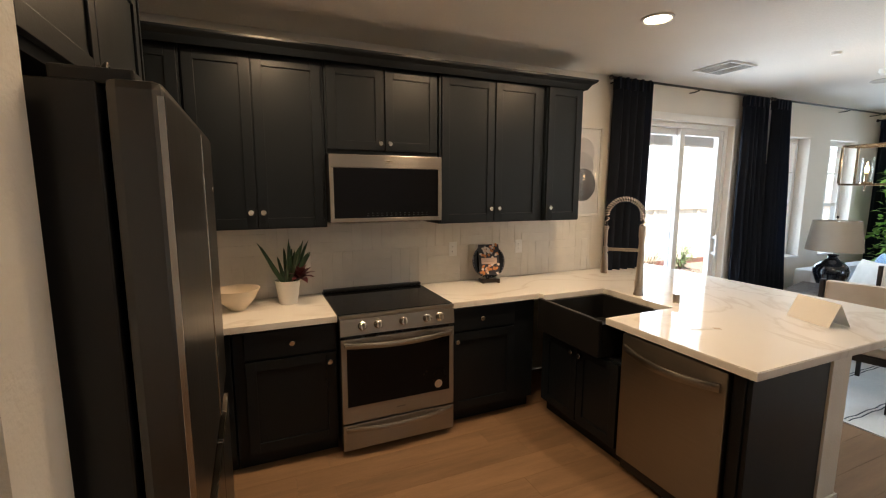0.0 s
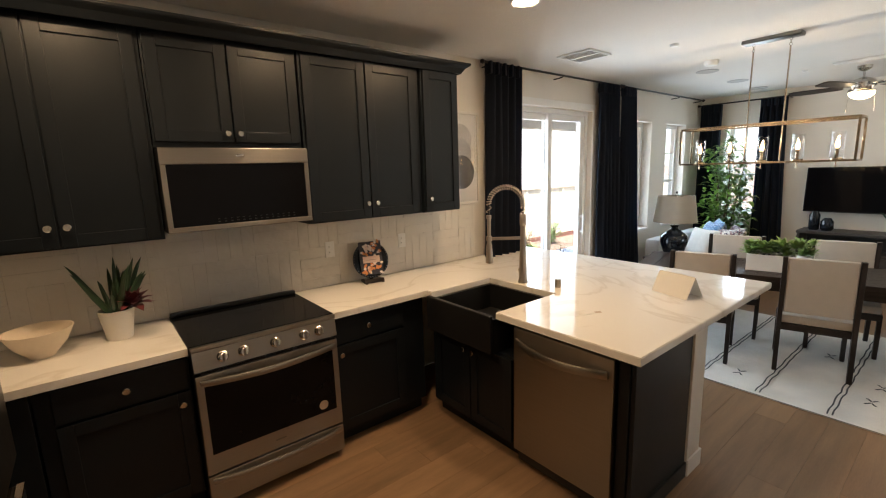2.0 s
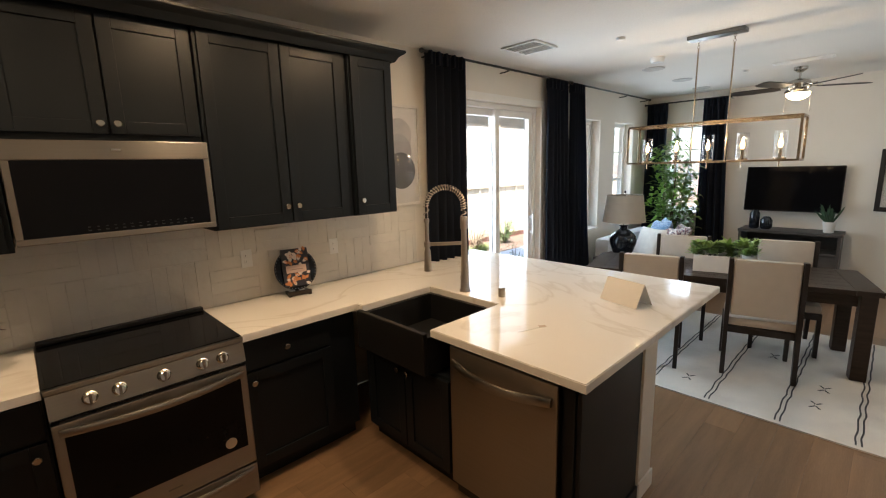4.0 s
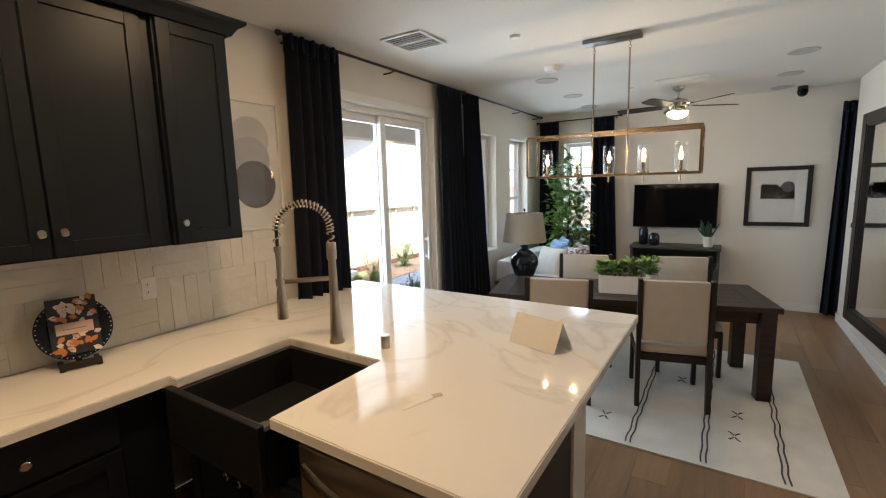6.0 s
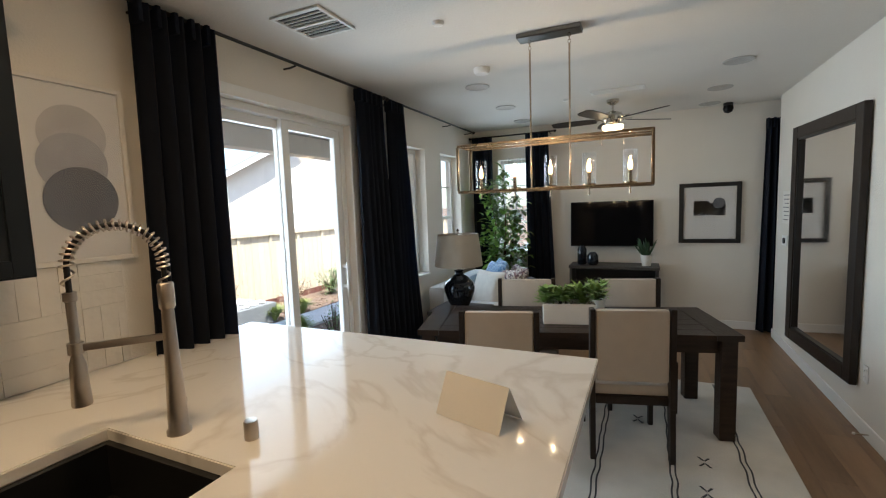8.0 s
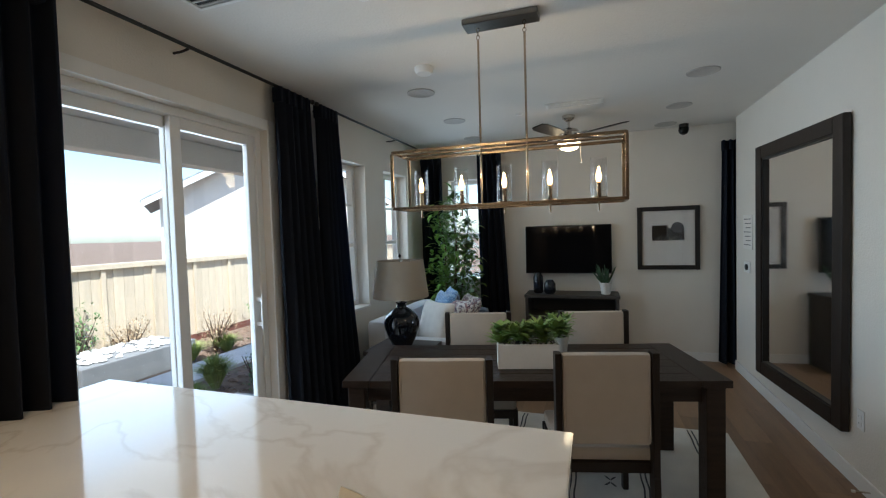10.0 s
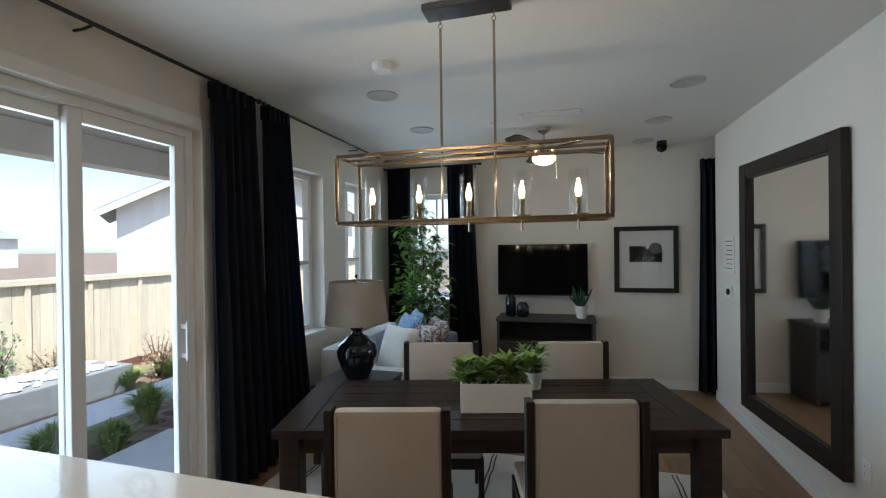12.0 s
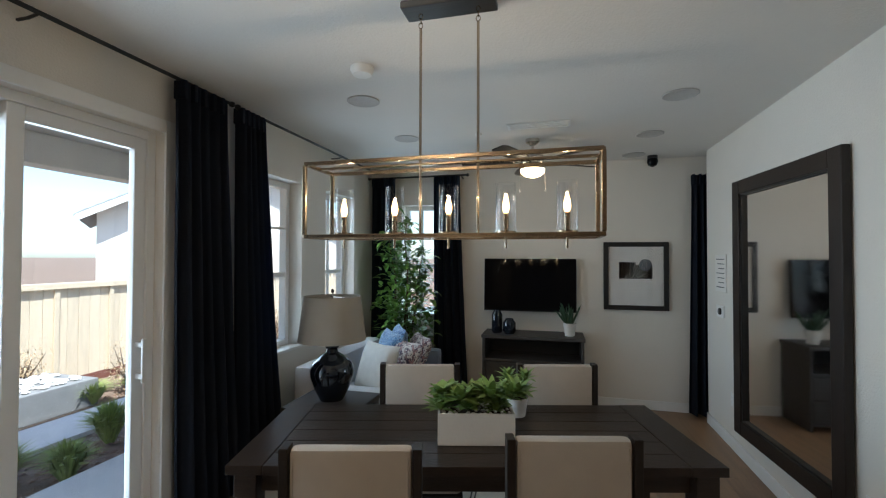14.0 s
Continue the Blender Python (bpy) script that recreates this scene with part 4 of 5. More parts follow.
def dining_table():
    x0, x1, y0, y1 = 5.69, 6.49, -2.90, -0.74
    t = thing("dining_table", (x0 + x1) / 2, (y0 + y1) / 2, RZ, "dark-stained solid wood dining table with breadboard ends", "table", rz=14)
    hx, hy, z = (x1 - x0) / 2, (y1 - y0) / 2, 0.74 - RZ
    n = 6
    for k in range(n):
        a = -hx + 2 * hx * k / n
        part("top_board", box(a + 0.001, a + 2 * hx / n - 0.001, -hy + 0.16, hy - 0.16, z - 0.04, z, 0.003), DWOOD, t)
    for s in (-1, 1):
        part("end_board", box(-hx, hx, min(s * hy, s * (hy - 0.158)), max(s * hy, s * (hy - 0.158)), z - 0.04, z + 0.001, 0.003), DWOOD, t)
        part("apron", box(s * (hx - 0.08) - 0.012, s * (hx - 0.08) + 0.012, -hy + 0.13, hy - 0.13, z - 0.14, z - 0.041, 0.002), DWOOD, t)
        part("apron", box(-hx + 0.13, hx - 0.13, s * (hy - 0.08) - 0.012, s * (hy - 0.08) + 0.012, z - 0.14, z - 0.041, 0.002), DWOOD, t)
        for u in (-1, 1):
            cx, cy = s * (hx - 0.075), u * (hy - 0.075)
            part("leg", box(cx - 0.05, cx + 0.05, cy - 0.05, cy + 0.05, 0.0, z - 0.041, 0.006), DWOOD, t)
    return t


dining_table()


def chair():
    """An upholstered chair that faces +x, origin on the floor below its back."""
    c = thing("dining_chair", 0, 0, 0, "oatmeal upholstered dining chair with dark wood frame", "chair", "chairs round the table")
    w = 0.245
    part("seat", box(0.03, 0.50, -w + 0.004, w - 0.004, 0.40, 0.475, 0.025), LINEN, c, "oatmeal padded seat", True)
    fr = bmesh.new()
    add_box(fr, 0.02, 0.50, -w, w, 0.345, 0.399, 0.004)
    part("seat_frame", fr, ESPR, c)
    bm = box(-0.012, 0.052, -w + 0.030, w - 0.030, 0.50, 0.955, 0.022)
    b = part("backrest", bm, LINEN, c, "oatmeal padded back panel", True)
    for s in (-1, 1):
        bm = bmesh.new()
        add_tube(bm, [(-0.0135, s * (w - 0.045), 0.52), (-0.0135, s * (w - 0.045), 0.93)], 0.003, 6)
        part("piping", bm, LINEN, b)
    for s in (-1, 1):
        y0, y1 = (w - 0.028, w + 0.004) if s > 0 else (-w - 0.004, -w + 0.028)
        bm = bmesh.new()
        add_box(bm, -0.018, 0.046, y0, y1, 0.34, 0.96, 0.004)
        lg = [(-0.018, 0.34), (0.046, 0.34), (0.006, 0.0), (-0.034, 0.0)]
        f0 = [bm.verts.new((x, y0, z)) for x, z in lg]
        f1 = [bm.verts.new((x, y1, z)) for x, z in lg]
        bm.faces.new(f0)
        bm.faces.new(f1)
        for k in range(4):
            bm.faces.new((f0[k], f0[(k + 1) % 4], f1[(k + 1) % 4], f1[k]))
        part("leg", bm, ESPR, c, "rear leg rising into the back post")
        part("leg", box(0.455, 0.497, y0, y1, 0.0, 0.40, 0.004), ESPR, c)
    return c


ch = chair()
ch.matrix_basis = pose(5.53, -2.31, RZ, 0, 0, 14)
copy_thing(ch, pose(5.25, -1.55, RZ, 0, 0, 14))
for x, y in ((6.49, -1.42), (6.70, -2.25)):
    copy_thing(ch, pose(x, y, RZ, 0, 0, 194))


def succulents():
    p = thing("succulent_planter", 5.99, -1.86, 0.742, "white rectangular planter filled with green succulents", "plant", rz=14)
    bm = bmesh.new()
    hx, hy, h = 0.085, 0.185, 0.15
    for a in ((-hx, hx, -hy, -hy + 0.012), (-hx, hx, hy - 0.012, hy), (-hx, -hx + 0.012, -hy + 0.012, hy - 0.012), (hx - 0.012, hx, -hy + 0.012, hy - 0.012)):
        add_box(bm, *a, 0.0, h, 0.002)
    add_box(bm, -hx + 0.012, hx - 0.012, -hy + 0.012, hy - 0.012, 0.0, 0.02)
    part("box", bm, WHITEC, p, "white ceramic trough")
    part("soil", box(-hx + 0.012, hx - 0.012, -hy + 0.012, hy - 0.012, 0.02, h - 0.012), SOIL, p)
    rnd = random.Random(9)
    bm = bmesh.new()
    for k in range(60):
        add_lathe(bm, [(0.004, 0), (0.009, 0.004), (0.006, 0.010), (0.001, 0.012)], 7, pose(rnd.uniform(-hx + 0.02, hx - 0.02), rnd.uniform(-hy + 0.02, hy - 0.02), h - 0.013))
    tagged(part("pebbles", bm, STONE, p, "white pebbles", True), kind="stuff")
    for k in range(21):
        bm = bmesh.new()
        x, y = rnd.uniform(-0.06, 0.06), -0.22 + 0.40 * k / 20 + rnd.uniform(-0.02, 0.02)
        zc = h + rnd.uniform(0.0, 0.10)
        s = rnd.uniform(0.95, 1.5)
        spiky = k % 3 != 1
        for j in range(20 if spiky else 18):
            a = j * 137.5
            tilt = 8 + 70 * (1 - j / 26.0)
            tilt = 90 - tilt
            add_leaf(bm, pose(x, y, zc - 0.02) @ pose(0, 0, 0, 0, 0, a) @ pose(0, 0, 0, tilt), (0.085 if spiky else 0.055) * s * rnd.uniform(0.8, 1.1), (0.026 if spiky else 0.044) * s, 0.3)
        part("rosette", bm, SUCC, p, "green succulent rosette", True)
    return p


succulents()


def small_succulent():
    """A squat pot with a few rosettes behind the trough."""
    p = thing("potted_succulent", 6.37, -2.03, 0.742, "small white pot of green succulents on the table", "plant")
    part("pot", lathe([(0.05, 0), (0.065, 0.10), (0.067, 0.105), (0.06, 0.105), (0.057, 0.09)], 24), WHITEC, p, "white ceramic pot", True)
    part("soil", lathe([(0.056, 0.088), (0.054, 0.093)], 20), SOIL, p)
    rnd = random.Random(21)
    for k in range(7):
        bm = bmesh.new()
        a, d = k * 0.9, 0.0 if k == 0 else 0.05
        for j in range(18):
            add_leaf(bm, pose(d * math.cos(a), d * math.sin(a), 0.10 + 0.05 * (k % 3)) @ pose(0, 0, 0, 0, 0, j * 137.5) @ pose(0, 0, 0, 12 + 3.6 * j), rnd.uniform(0.07, 0.10), 0.03, 0.3)
        part("rosette", bm, SUCC, p, "green succulent rosette", True)
    return p


small_succulent()


def chandelier():
    c = thing("linear_chandelier", 5.62, -1.81, 1.725, "brushed brass open-box chandelier with five lit candle bulbs", "chandelier")
    hx, hy, h, r = 0.12, 0.605, 0.31, 0.008
    for x in (-hx, hx):
        for z in (0, h):
            part("long_bar", box(x - r, x + r, -hy, hy, z - r, z + r, 0.002), CHAN, c)
        for y in (-hy, hy):
            part("upright", box(x - r, x + r, y - r, y + r, r, h - r, 0.002), CHAN, c)
    for y in (-hy, hy):
        for z in (0, h):
            part("end_bar", box(-hx + r, hx - r, y - r, y + r, z - r, z + r, 0.002), CHAN, c)
    part("centre_bar", box(-0.016, 0.016, -hy + r, hy - r, -0.006, 0.006, 0.002), CHAN, c)
    part("centre_bar", box(-0.012, 0.012, -hy + r, hy - r, h - 0.005, h + 0.005, 0.002), CHAN, c)
    for y in (-0.125, 0.125):
        part("stem", tube([(0, y, 0.006), (0, y, H - 1.725 - 0.10)], 0.006, 10), CHAN, c, "", True)
        bm = bmesh.new()
        for k in range(3):
            add_tube(bm, [(0.009 * math.cos(a) * (k % 2), y + 0.009 * math.cos(a) * ((k + 1) % 2), H - 1.725 - 0.085 + k * 0.02 + 0.012 * math.sin(a)) for a in [2 * math.pi * q / 12 for q in range(13)]], 0.002, 6)
        part("chain_link", bm, CHAN, c, "", True)
    part("canopy", box(-0.06, 0.06, -0.20, 0.20, H - 1.725 - 0.032, H - 1.725 - 0.001, 0.006), DSTEEL, c, "brushed metal ceiling canopy")
    for k in range(5):
        y = -0.48 + 0.24 * k
        s = part("socket", lathe([(0.005, -0.05), (0.005, -0.006), (0.04, 0.006), (0.042, 0.02), (0.012, 0.024), (0.012, 0.09), (0.008, 0.094)], 18, pose(0, y, 0)), CHAN, c, "", True)
        part("bulb", lathe([(0.007, 0.093), (0.013, 0.105), (0.0155, 0.122), (0.011, 0.145), (0.004, 0.165), (0.001, 0.172)], 14, pose(0, y, 0)), BULB, s, "glowing candle bulb", True)
        bm = bmesh.new()
        n = 28
        ring = [[bm.verts.new((rr * math.cos(2 * math.pi * q / n), y + rr * math.sin(2 * math.pi * q / n), zz)) for q in range(n)] for rr, zz in ((0.0405, 0.021), (0.0405, 0.215), (0.0385, 0.215), (0.0385, 0.021))]
        for a, b in zip(ring, ring[1:]):
            for q in range(n):
                bm.faces.new((a[q], a[(q + 1) % n], b[(q + 1) % n], b[q]))
        g = part("glass_cylinder", bm, CLEAR, s, "clear glass cylinder", True)
        g.visible_shadow = False
        lamp("chandelier_lamp", 'POINT', 0.6, WARM, pose(5.62, -1.81 + y, 1.725 + 0.178), 0.009)
    return c


chandelier()


# ---- curtains ----
def curtain(name, x, y, z0, z1, w0, w1, shift, waves, label, rz=0, amp=0.045):
    """A pleated panel that hangs from z1 to z0, w1 wide above and w0 below, its foot moved by shift."""
    c = thing(name, x, y, 0, label, "curtain", "navy curtains", rz=rz)
    bm = bmesh.new()
    n, rows = waves * 10, 10
    grid = []
    for j in range(rows + 1):
        v = j / rows
        z = z1 + (z0 - z1) * v
        w = w1 + (w0 - w1) * v ** 1.3
        row = []
        for i in range(n + 1):
            u = i / n
            a = amp * (0.75 + 0.35 * v) * math.sin(2 * math.pi * waves * u + 0.5 * math.sin(3.1 * u + v)) + 0.012 * noise.noise((u * 5, v * 3, x))
            row.append(((u - 0.5) * w + shift * v ** 1.3, a, z))
        grid.append(row)
    f = [[bm.verts.new((p[0], p[1] - 0.003, p[2])) for p in r] for r in grid]
    b = [[bm.verts.new((p[0], p[1] + 0.003, p[2])) for p in r] for r in grid]
    for j in range(rows):
        for i in range(n):
            bm.faces.new((f[j][i], f[j][i + 1], f[j + 1][i + 1], f[j + 1][i]))
            bm.faces.new((b[j][i + 1], b[j][i], b[j + 1][i], b[j + 1][i + 1]))
    for j in range(rows):
        for i in (0, n):
            bm.faces.new((f[j][i], f[j + 1][i], b[j + 1][i], b[j][i]))
    for i in range(n):
        for j in (0, rows):
            bm.faces.new((f[j][i], b[j][i], b[j][i + 1], f[j][i + 1]))
    part("panel", bm, NAVY, c, "", True)
    for k in range(waves):
        bm = bmesh.new()
        add_box(bm, (k + 0.25 - waves / 2) / waves * w1 - 0.012, (k + 0.25 - waves / 2) / waves * w1 + 0.012, -amp * 0.9, amp * 0.9, z1 - 0.10, z1 + 0.008, 0.006)
        part("pleat", bm, NAVY, c)
    return c


curtain("curtain", 4.31, -0.115, 0.02, 2.675, 0.46, 0.46, -0.04, 5, "navy linen curtain drawn beside the sliding door")
curtain("curtain", 6.10, -0.115, 0.02, 2.665, 0.46, 0.38, 0.10, 5, "navy linen curtain drawn to the sliding door's far side")
curtain("curtain", 6.545, -0.115, 0.02, 2.665, 0.48, 0.27, 0.16, 5, "navy linen curtain drawn beside the living room window")
curtain("curtain", XT - 0.115, -0.20, 0.02, 2.60, 0.34, 0.30, 0.0, 4, "navy linen curtain in the room corner", rz=-90)
curtain("curtain", XT - 0.115, -1.00, 0.02, 2.60, 0.42, 0.32, 0.06, 4, "navy linen curtain beside the narrow window", rz=-90)
curtain("curtain", XT - 0.115, -3.72, 0.02, 2.50, 0.25, 0.18, 0.0, 3, "navy linen curtain by the hall opening", rz=-90)


def rod(name, a, b, label, brackets):
    r = thing(name, *a, label, "curtain rod")
    d = Vector(b) - Vector(a)
    part("bar", tube([(0, 0, 0), d], 0.011, 12), FRAMEB, r, "", True)
    for e in (Vector((0, 0, 0)), d):
        s = e + (e - d * 0.5).normalized() * 0.012
        part("finial", lathe([(0.004, -0.02), (0.018, -0.012), (0.021, 0.0), (0.018, 0.012), (0.004, 0.02)], 14, Matrix.Translation(s)), FRAMEB, r, "", True)
    for t in brackets:
        p = d * t
        wallv = Vector((0, 1, 0)) if abs(d.x) > abs(d.y) else Vector((1, 0, 0))
        part("bracket", tube([p + Vector((0, 0, -0.012)), p + wallv * 0.05 + Vector((0, 0, -0.02)), p + wallv * 0.113 + Vector((0, 0, -0.02))], 0.007, 8), FRAMEB, r, "", True)
    return r


rod("curtain_rod", (4.04, -0.115, 2.675), (6.34, -0.115, 2.675), "black metal curtain rod over the sliding door", (0.04, 0.5, 0.97))
rod("curtain_rod", (6.42, -0.115, 2.675), (8.75, -0.115, 2.675), "black metal curtain rod over the living room windows", (0.04, 0.65, 0.97))
rod("curtain_rod", (XT - 0.115, -0.02, 2.61), (XT - 0.115, -1.24, 2.61), "black metal curtain rod over the narrow window", (0.1, 0.95))


# ---- living room ----
def television():
    t = thing("television", XT - 0.05, -1.965, 1.325, "large flat black television mounted on the wall", "television")
    t.matrix_basis = pose(XT - 0.05, -1.965, 1.325, 0, 2.6, 0)
    part("bezel", box(-0.045, 0.0, -0.515, 0.515, -0.30, 0.30, 0.006), BLACK, t)
    part("screen", box(-0.047, -0.0455, -0.507, 0.507, -0.287, 0.293), BGLASS, t, "dark glossy screen")
    part("wall_mount", box(0.0, 0.043, -0.2, 0.2, -0.12, 0.12, 0.003), BLACK, t)
    return t


television()
M2 = pose(XT - 0.004, -3.10, 1.44, 0, 0, -90)
framed_print("abstract_blocks_print", M2, 0.66, 0.74, 0.05, FRAMEB, "black-framed print of grey abstract blocks", [
    ("outline", (0.20, 0.20, 0.20), add_box(add_box(add_box(box(-0.21, 0.21, -0.0165, -0.0155, -0.262, -0.256), -0.21, 0.21, -0.0165, -0.0155, 0.256, 0.262), -0.216, -0.21, -0.0165, -0.0155, -0.262, 0.262), 0.21, 0.216, -0.0165, -0.0155, -0.262, 0.262)),
    ("block", (0.10, 0.105, 0.115), box(-0.17, 0.0, -0.0175, -0.0155, -0.03, 0.15)), ("block", (0.17, 0.17, 0.18), box(0.002, 0.17, -0.0175, -0.0155, -0.03, 0.12)),
    ("arch", (0.10, 0.105, 0.115), disc(0.10, 0.12, 0.065, -0.018)), ("scribble", (0.72, 0.70, 0.67), tube([(-0.13, -0.0195, -0.04), (-0.06, -0.0195, 0.03), (-0.05, -0.0195, -0.03), (0.0, -0.0195, 0.04), (0.02, -0.0195, -0.02), (0.09, -0.0195, 0.02)], 0.004, 6))], depth=0.035)


def console():
    c = thing("media_console", 8.755, -2.01, 0, "charcoal oak media console with open shelf and drawers", "console")
    hy, d, h = 0.53, 0.42, 0.80
    x0, x1 = -0.18, 0.24
    part("top", box(x0 - 0.01, x1, -hy - 0.01, hy + 0.01, h - 0.035, h, 0.004), CONS, c)
    for y in (-hy, hy - 0.03):
        part("side", box(x0, x1, y, y + 0.03, 0.0, h - 0.036, 0.003), CONS, c)
    part("shelf", box(x0 + 0.005, x1, -hy + 0.03, hy - 0.03, 0.52, 0.545, 0.002), CONS, c)
    part("back", box(x1 - 0.015, x1, -hy + 0.03, hy - 0.03, 0.05, h - 0.036), BLACK, c)
    part("bottom", box(x0 + 0.005, x1, -hy + 0.03, hy - 0.03, 0.05, 0.075), CONS, c)
    for k in range(2):
        for j in range(2):
            y = -hy + 0.034 + k * (hy - 0.034) + (0.004 if k else 0)
            dr = part("drawer", box(x0 + 0.002, x0 + 0.022, y, y + hy - 0.04, 0.08 + j * 0.22, 0.29 + j * 0.22, 0.003), CONS, c)
            part("pull", box(x0 - 0.012, x0 + 0.002, y + hy * 0.38, y + hy * 0.57, 0.195 + j * 0.22, 0.205 + j * 0.22, 0.002), BLACK, dr)
    return c


console()


def vase(name, x, y, z, pts, label):
    v = thing(name, x, y, z, label, "vase")
    part("vessel", lathe(pts, 24), CERAM, v, "", True)


vase("vase", 8.74, -1.62, 0.801, [(0.045, 0), (0.06, 0.02), (0.06, 0.20), (0.04, 0.235), (0.035, 0.25), (0.028, 0.245)], "tall dark navy ceramic vase on the console")
vase("vase", 8.71, -1.76, 0.801, [(0.05, 0), (0.07, 0.03), (0.07, 0.12), (0.045, 0.155), (0.04, 0.165), (0.03, 0.16)], "short dark navy ceramic vase on the console")
spiky_pot("potted_aloe", 8.74, -2.40, 0.801, 1.05, "small spiky aloe in a white pot on the console", red=False)


def mirror():
    m = thing("floor_mirror", 7.12, SY + 0.052, 0.30, "tall wall mirror in a wide dark wood frame", "mirror", rz=4)
    w, h, fw = 0.60, 1.93, 0.105
    bm = bmesh.new()
    for a in ((-w, -w + fw, 0, h), (w - fw, w, 0, h), (-w + fw, w - fw, 0, fw), (-w + fw, w - fw, h - fw, h)):
        add_box(bm, a[0], a[1], 0.0, 0.045, a[2], a[3], 0.006)
    part("frame", bm, ESPR, m, "dark stained wood frame")
    part("inner_edge", add_box(add_box(add_box(box(-w + fw, -w + fw + 0.012, 0.01, 0.035, fw, h - fw), w - fw - 0.012, w - fw, 0.01, 0.035, fw, h - fw), -w + fw + 0.012, w - fw - 0.012, 0.01, 0.035, fw, fw + 0.012), -w + fw + 0.012, w - fw - 0.012, 0.01, 0.035, h - fw - 0.012, h - fw), FRAMEB, m)
    part("glass", box(-w + fw, w - fw, 0.004, 0.012, fw, h - fw), MIRROR, m, "silvered mirror glass")
    return m


mirror()


def wall_panel(name, x, z, w, h, label, bars):
    p = thing(name, x, SY, z, label, "control panel")
    part("plate", box(-w / 2, w / 2, 0.001, 0.012, -h / 2, h / 2, 0.003), CARD, p)
    bm = bmesh.new()
    for k in range(bars):
        zz = h / 2 - (k + 1) * h / (bars + 1)
        add_box(bm, -w * 0.38, w * (0.38 - 0.2 * (k % 3) / 2), 0.0122, 0.013, zz - h * 0.012, zz + h * 0.012)
    part("print", bm, mat("print_grey", (0.12, 0.12, 0.12), 0.6), p)
    return p


wall_panel("floor_plan_sign", 8.36, 1.50, 0.26, 0.34, "white sign with small grey print on the wall", 7)
tp = thing("thermostat", 8.38, SY, 1.15, "white rectangular thermostat on the wall", "thermostat")
part("plate", box(-0.085, 0.085, 0.001, 0.014, -0.055, 0.055, 0.005), TRIM, tp)
part("dial", lathe([(0.03, 0.0), (0.03, 0.012), (0.026, 0.015)], 24, pose(-0.02, 0.014, 0, -90)), BLACK, tp, "round dark dial", True)
for x in (8.12, 6.42):
    o = outlet(x, 0.42)
    o.matrix_basis = pose(x, SY + 0.0005, 0.42, 0, 0, 180)
    tagged(o, "white outlet plate low on the wall")
ds = thing("door_stop", 6.30, SY + 0.014, 0.05, "small spring door stop on the baseboard", "door stop")
part("spring", tube([(0, 0.001, 0), (0, 0.07, 0)], 0.005, 8), CHROME, ds, "", True)
part("tip", lathe([(0.008, 0), (0.008, 0.014)], 12, pose(0, 0.07, 0, -90)), TRIM, ds)


def sofa():
    s = thing("sofa", 7.75, -0.62, 0, "pale grey upholstered sofa below the windows", "sofa")
    hx, y0, y1 = 0.72, -0.44, 0.46
    part("base", box(-hx, hx, y0, y1, 0.06, 0.27, 0.02), SOFA, s)
    part("back", box(-hx, hx, y1 - 0.2, y1, 0.27, 0.74, 0.05), SOFA, s, "", True)
    part("arm", box(-hx, -hx + 0.17, y0, y1 - 0.2, 0.27, 0.585, 0.05), SOFA, s, "", True)
    part("arm", box(hx - 0.17, hx, y0, y1 - 0.2, 0.27, 0.66, 0.05), SOFAB, s, "blue-grey far arm", True)
    for k in range(2):
        a = -hx + 0.175 + k * (hx - 0.17)
        part("seat_cushion", box(a, a + hx - 0.18, y0 - 0.02, y1 - 0.205, 0.272, 0.46, 0.05), SOFA, s, "", True)
    for x in (-hx + 0.08, hx - 0.08):
        for y in (y0 + 0.08, y1 - 0.08):
            part("leg", box(x - 0.025, x + 0.025, y - 0.025, y + 0.025, 0.0, 0.06, 0.003), ESPR, s)
    return s


sofa()


def cushion(x, y, z, size, m, label, rx, rz):
    c = thing("throw_cushion", 0, 0, 0, label, "cushion", "cushions on the sofa")
    c.matrix_basis = pose(x, y, z, rx, 0, rz)
    bm = bmesh.new()
    n = 12
    h = size / 2
    for s in (-1, 1):
        g = []
        for i in range(n + 1):
            row = []
            for j in range(n + 1):
                u, v = 2 * i / n - 1, 2 * j / n - 1
                pinch = 1 - 0.10 * (1 - abs(u * v))* 0 - 0.06 * (1 - abs(u)) * abs(v) ** 3 - 0.06 * (1 - abs(v)) * abs(u) ** 3
                t = 0.075 * (max(0, (1 - u ** 4) * (1 - v ** 4))) ** 0.5
                row.append(bm.verts.new((u * h * pinch, s * t, v * h * pinch + h)))
            g.append(row)
        for i in range(n):
            for j in range(n):
                bm.faces.new((g[i][j], g[i + 1][j], g[i + 1][j + 1], g[i][j + 1]))
    bmesh.ops.remove_doubles(bm, verts=bm.verts[:], dist=0.0008)
    part("cover", bm, m, c, "", True)
    return c


cushion(7.35, -0.70, 0.46, 0.44, PILW, "ivory woven cushion on the sofa", 20, 62)
cushion(7.55, -0.84, 0.46, 0.44, PILP, "plum floral cushion on the sofa", 22, 52)
cushion(7.77, -0.62, 0.46, 0.48, PILB, "blue batik cushion on the sofa", 18, 40)
cushion(7.92, -0.84, 0.46, 0.44, PILP, "plum floral cushion leaning on the sofa", 24, 35)
cushion(8.07, -0.60, 0.46, 0.48, PILB, "blue batik cushion by the far arm", 16, 28)


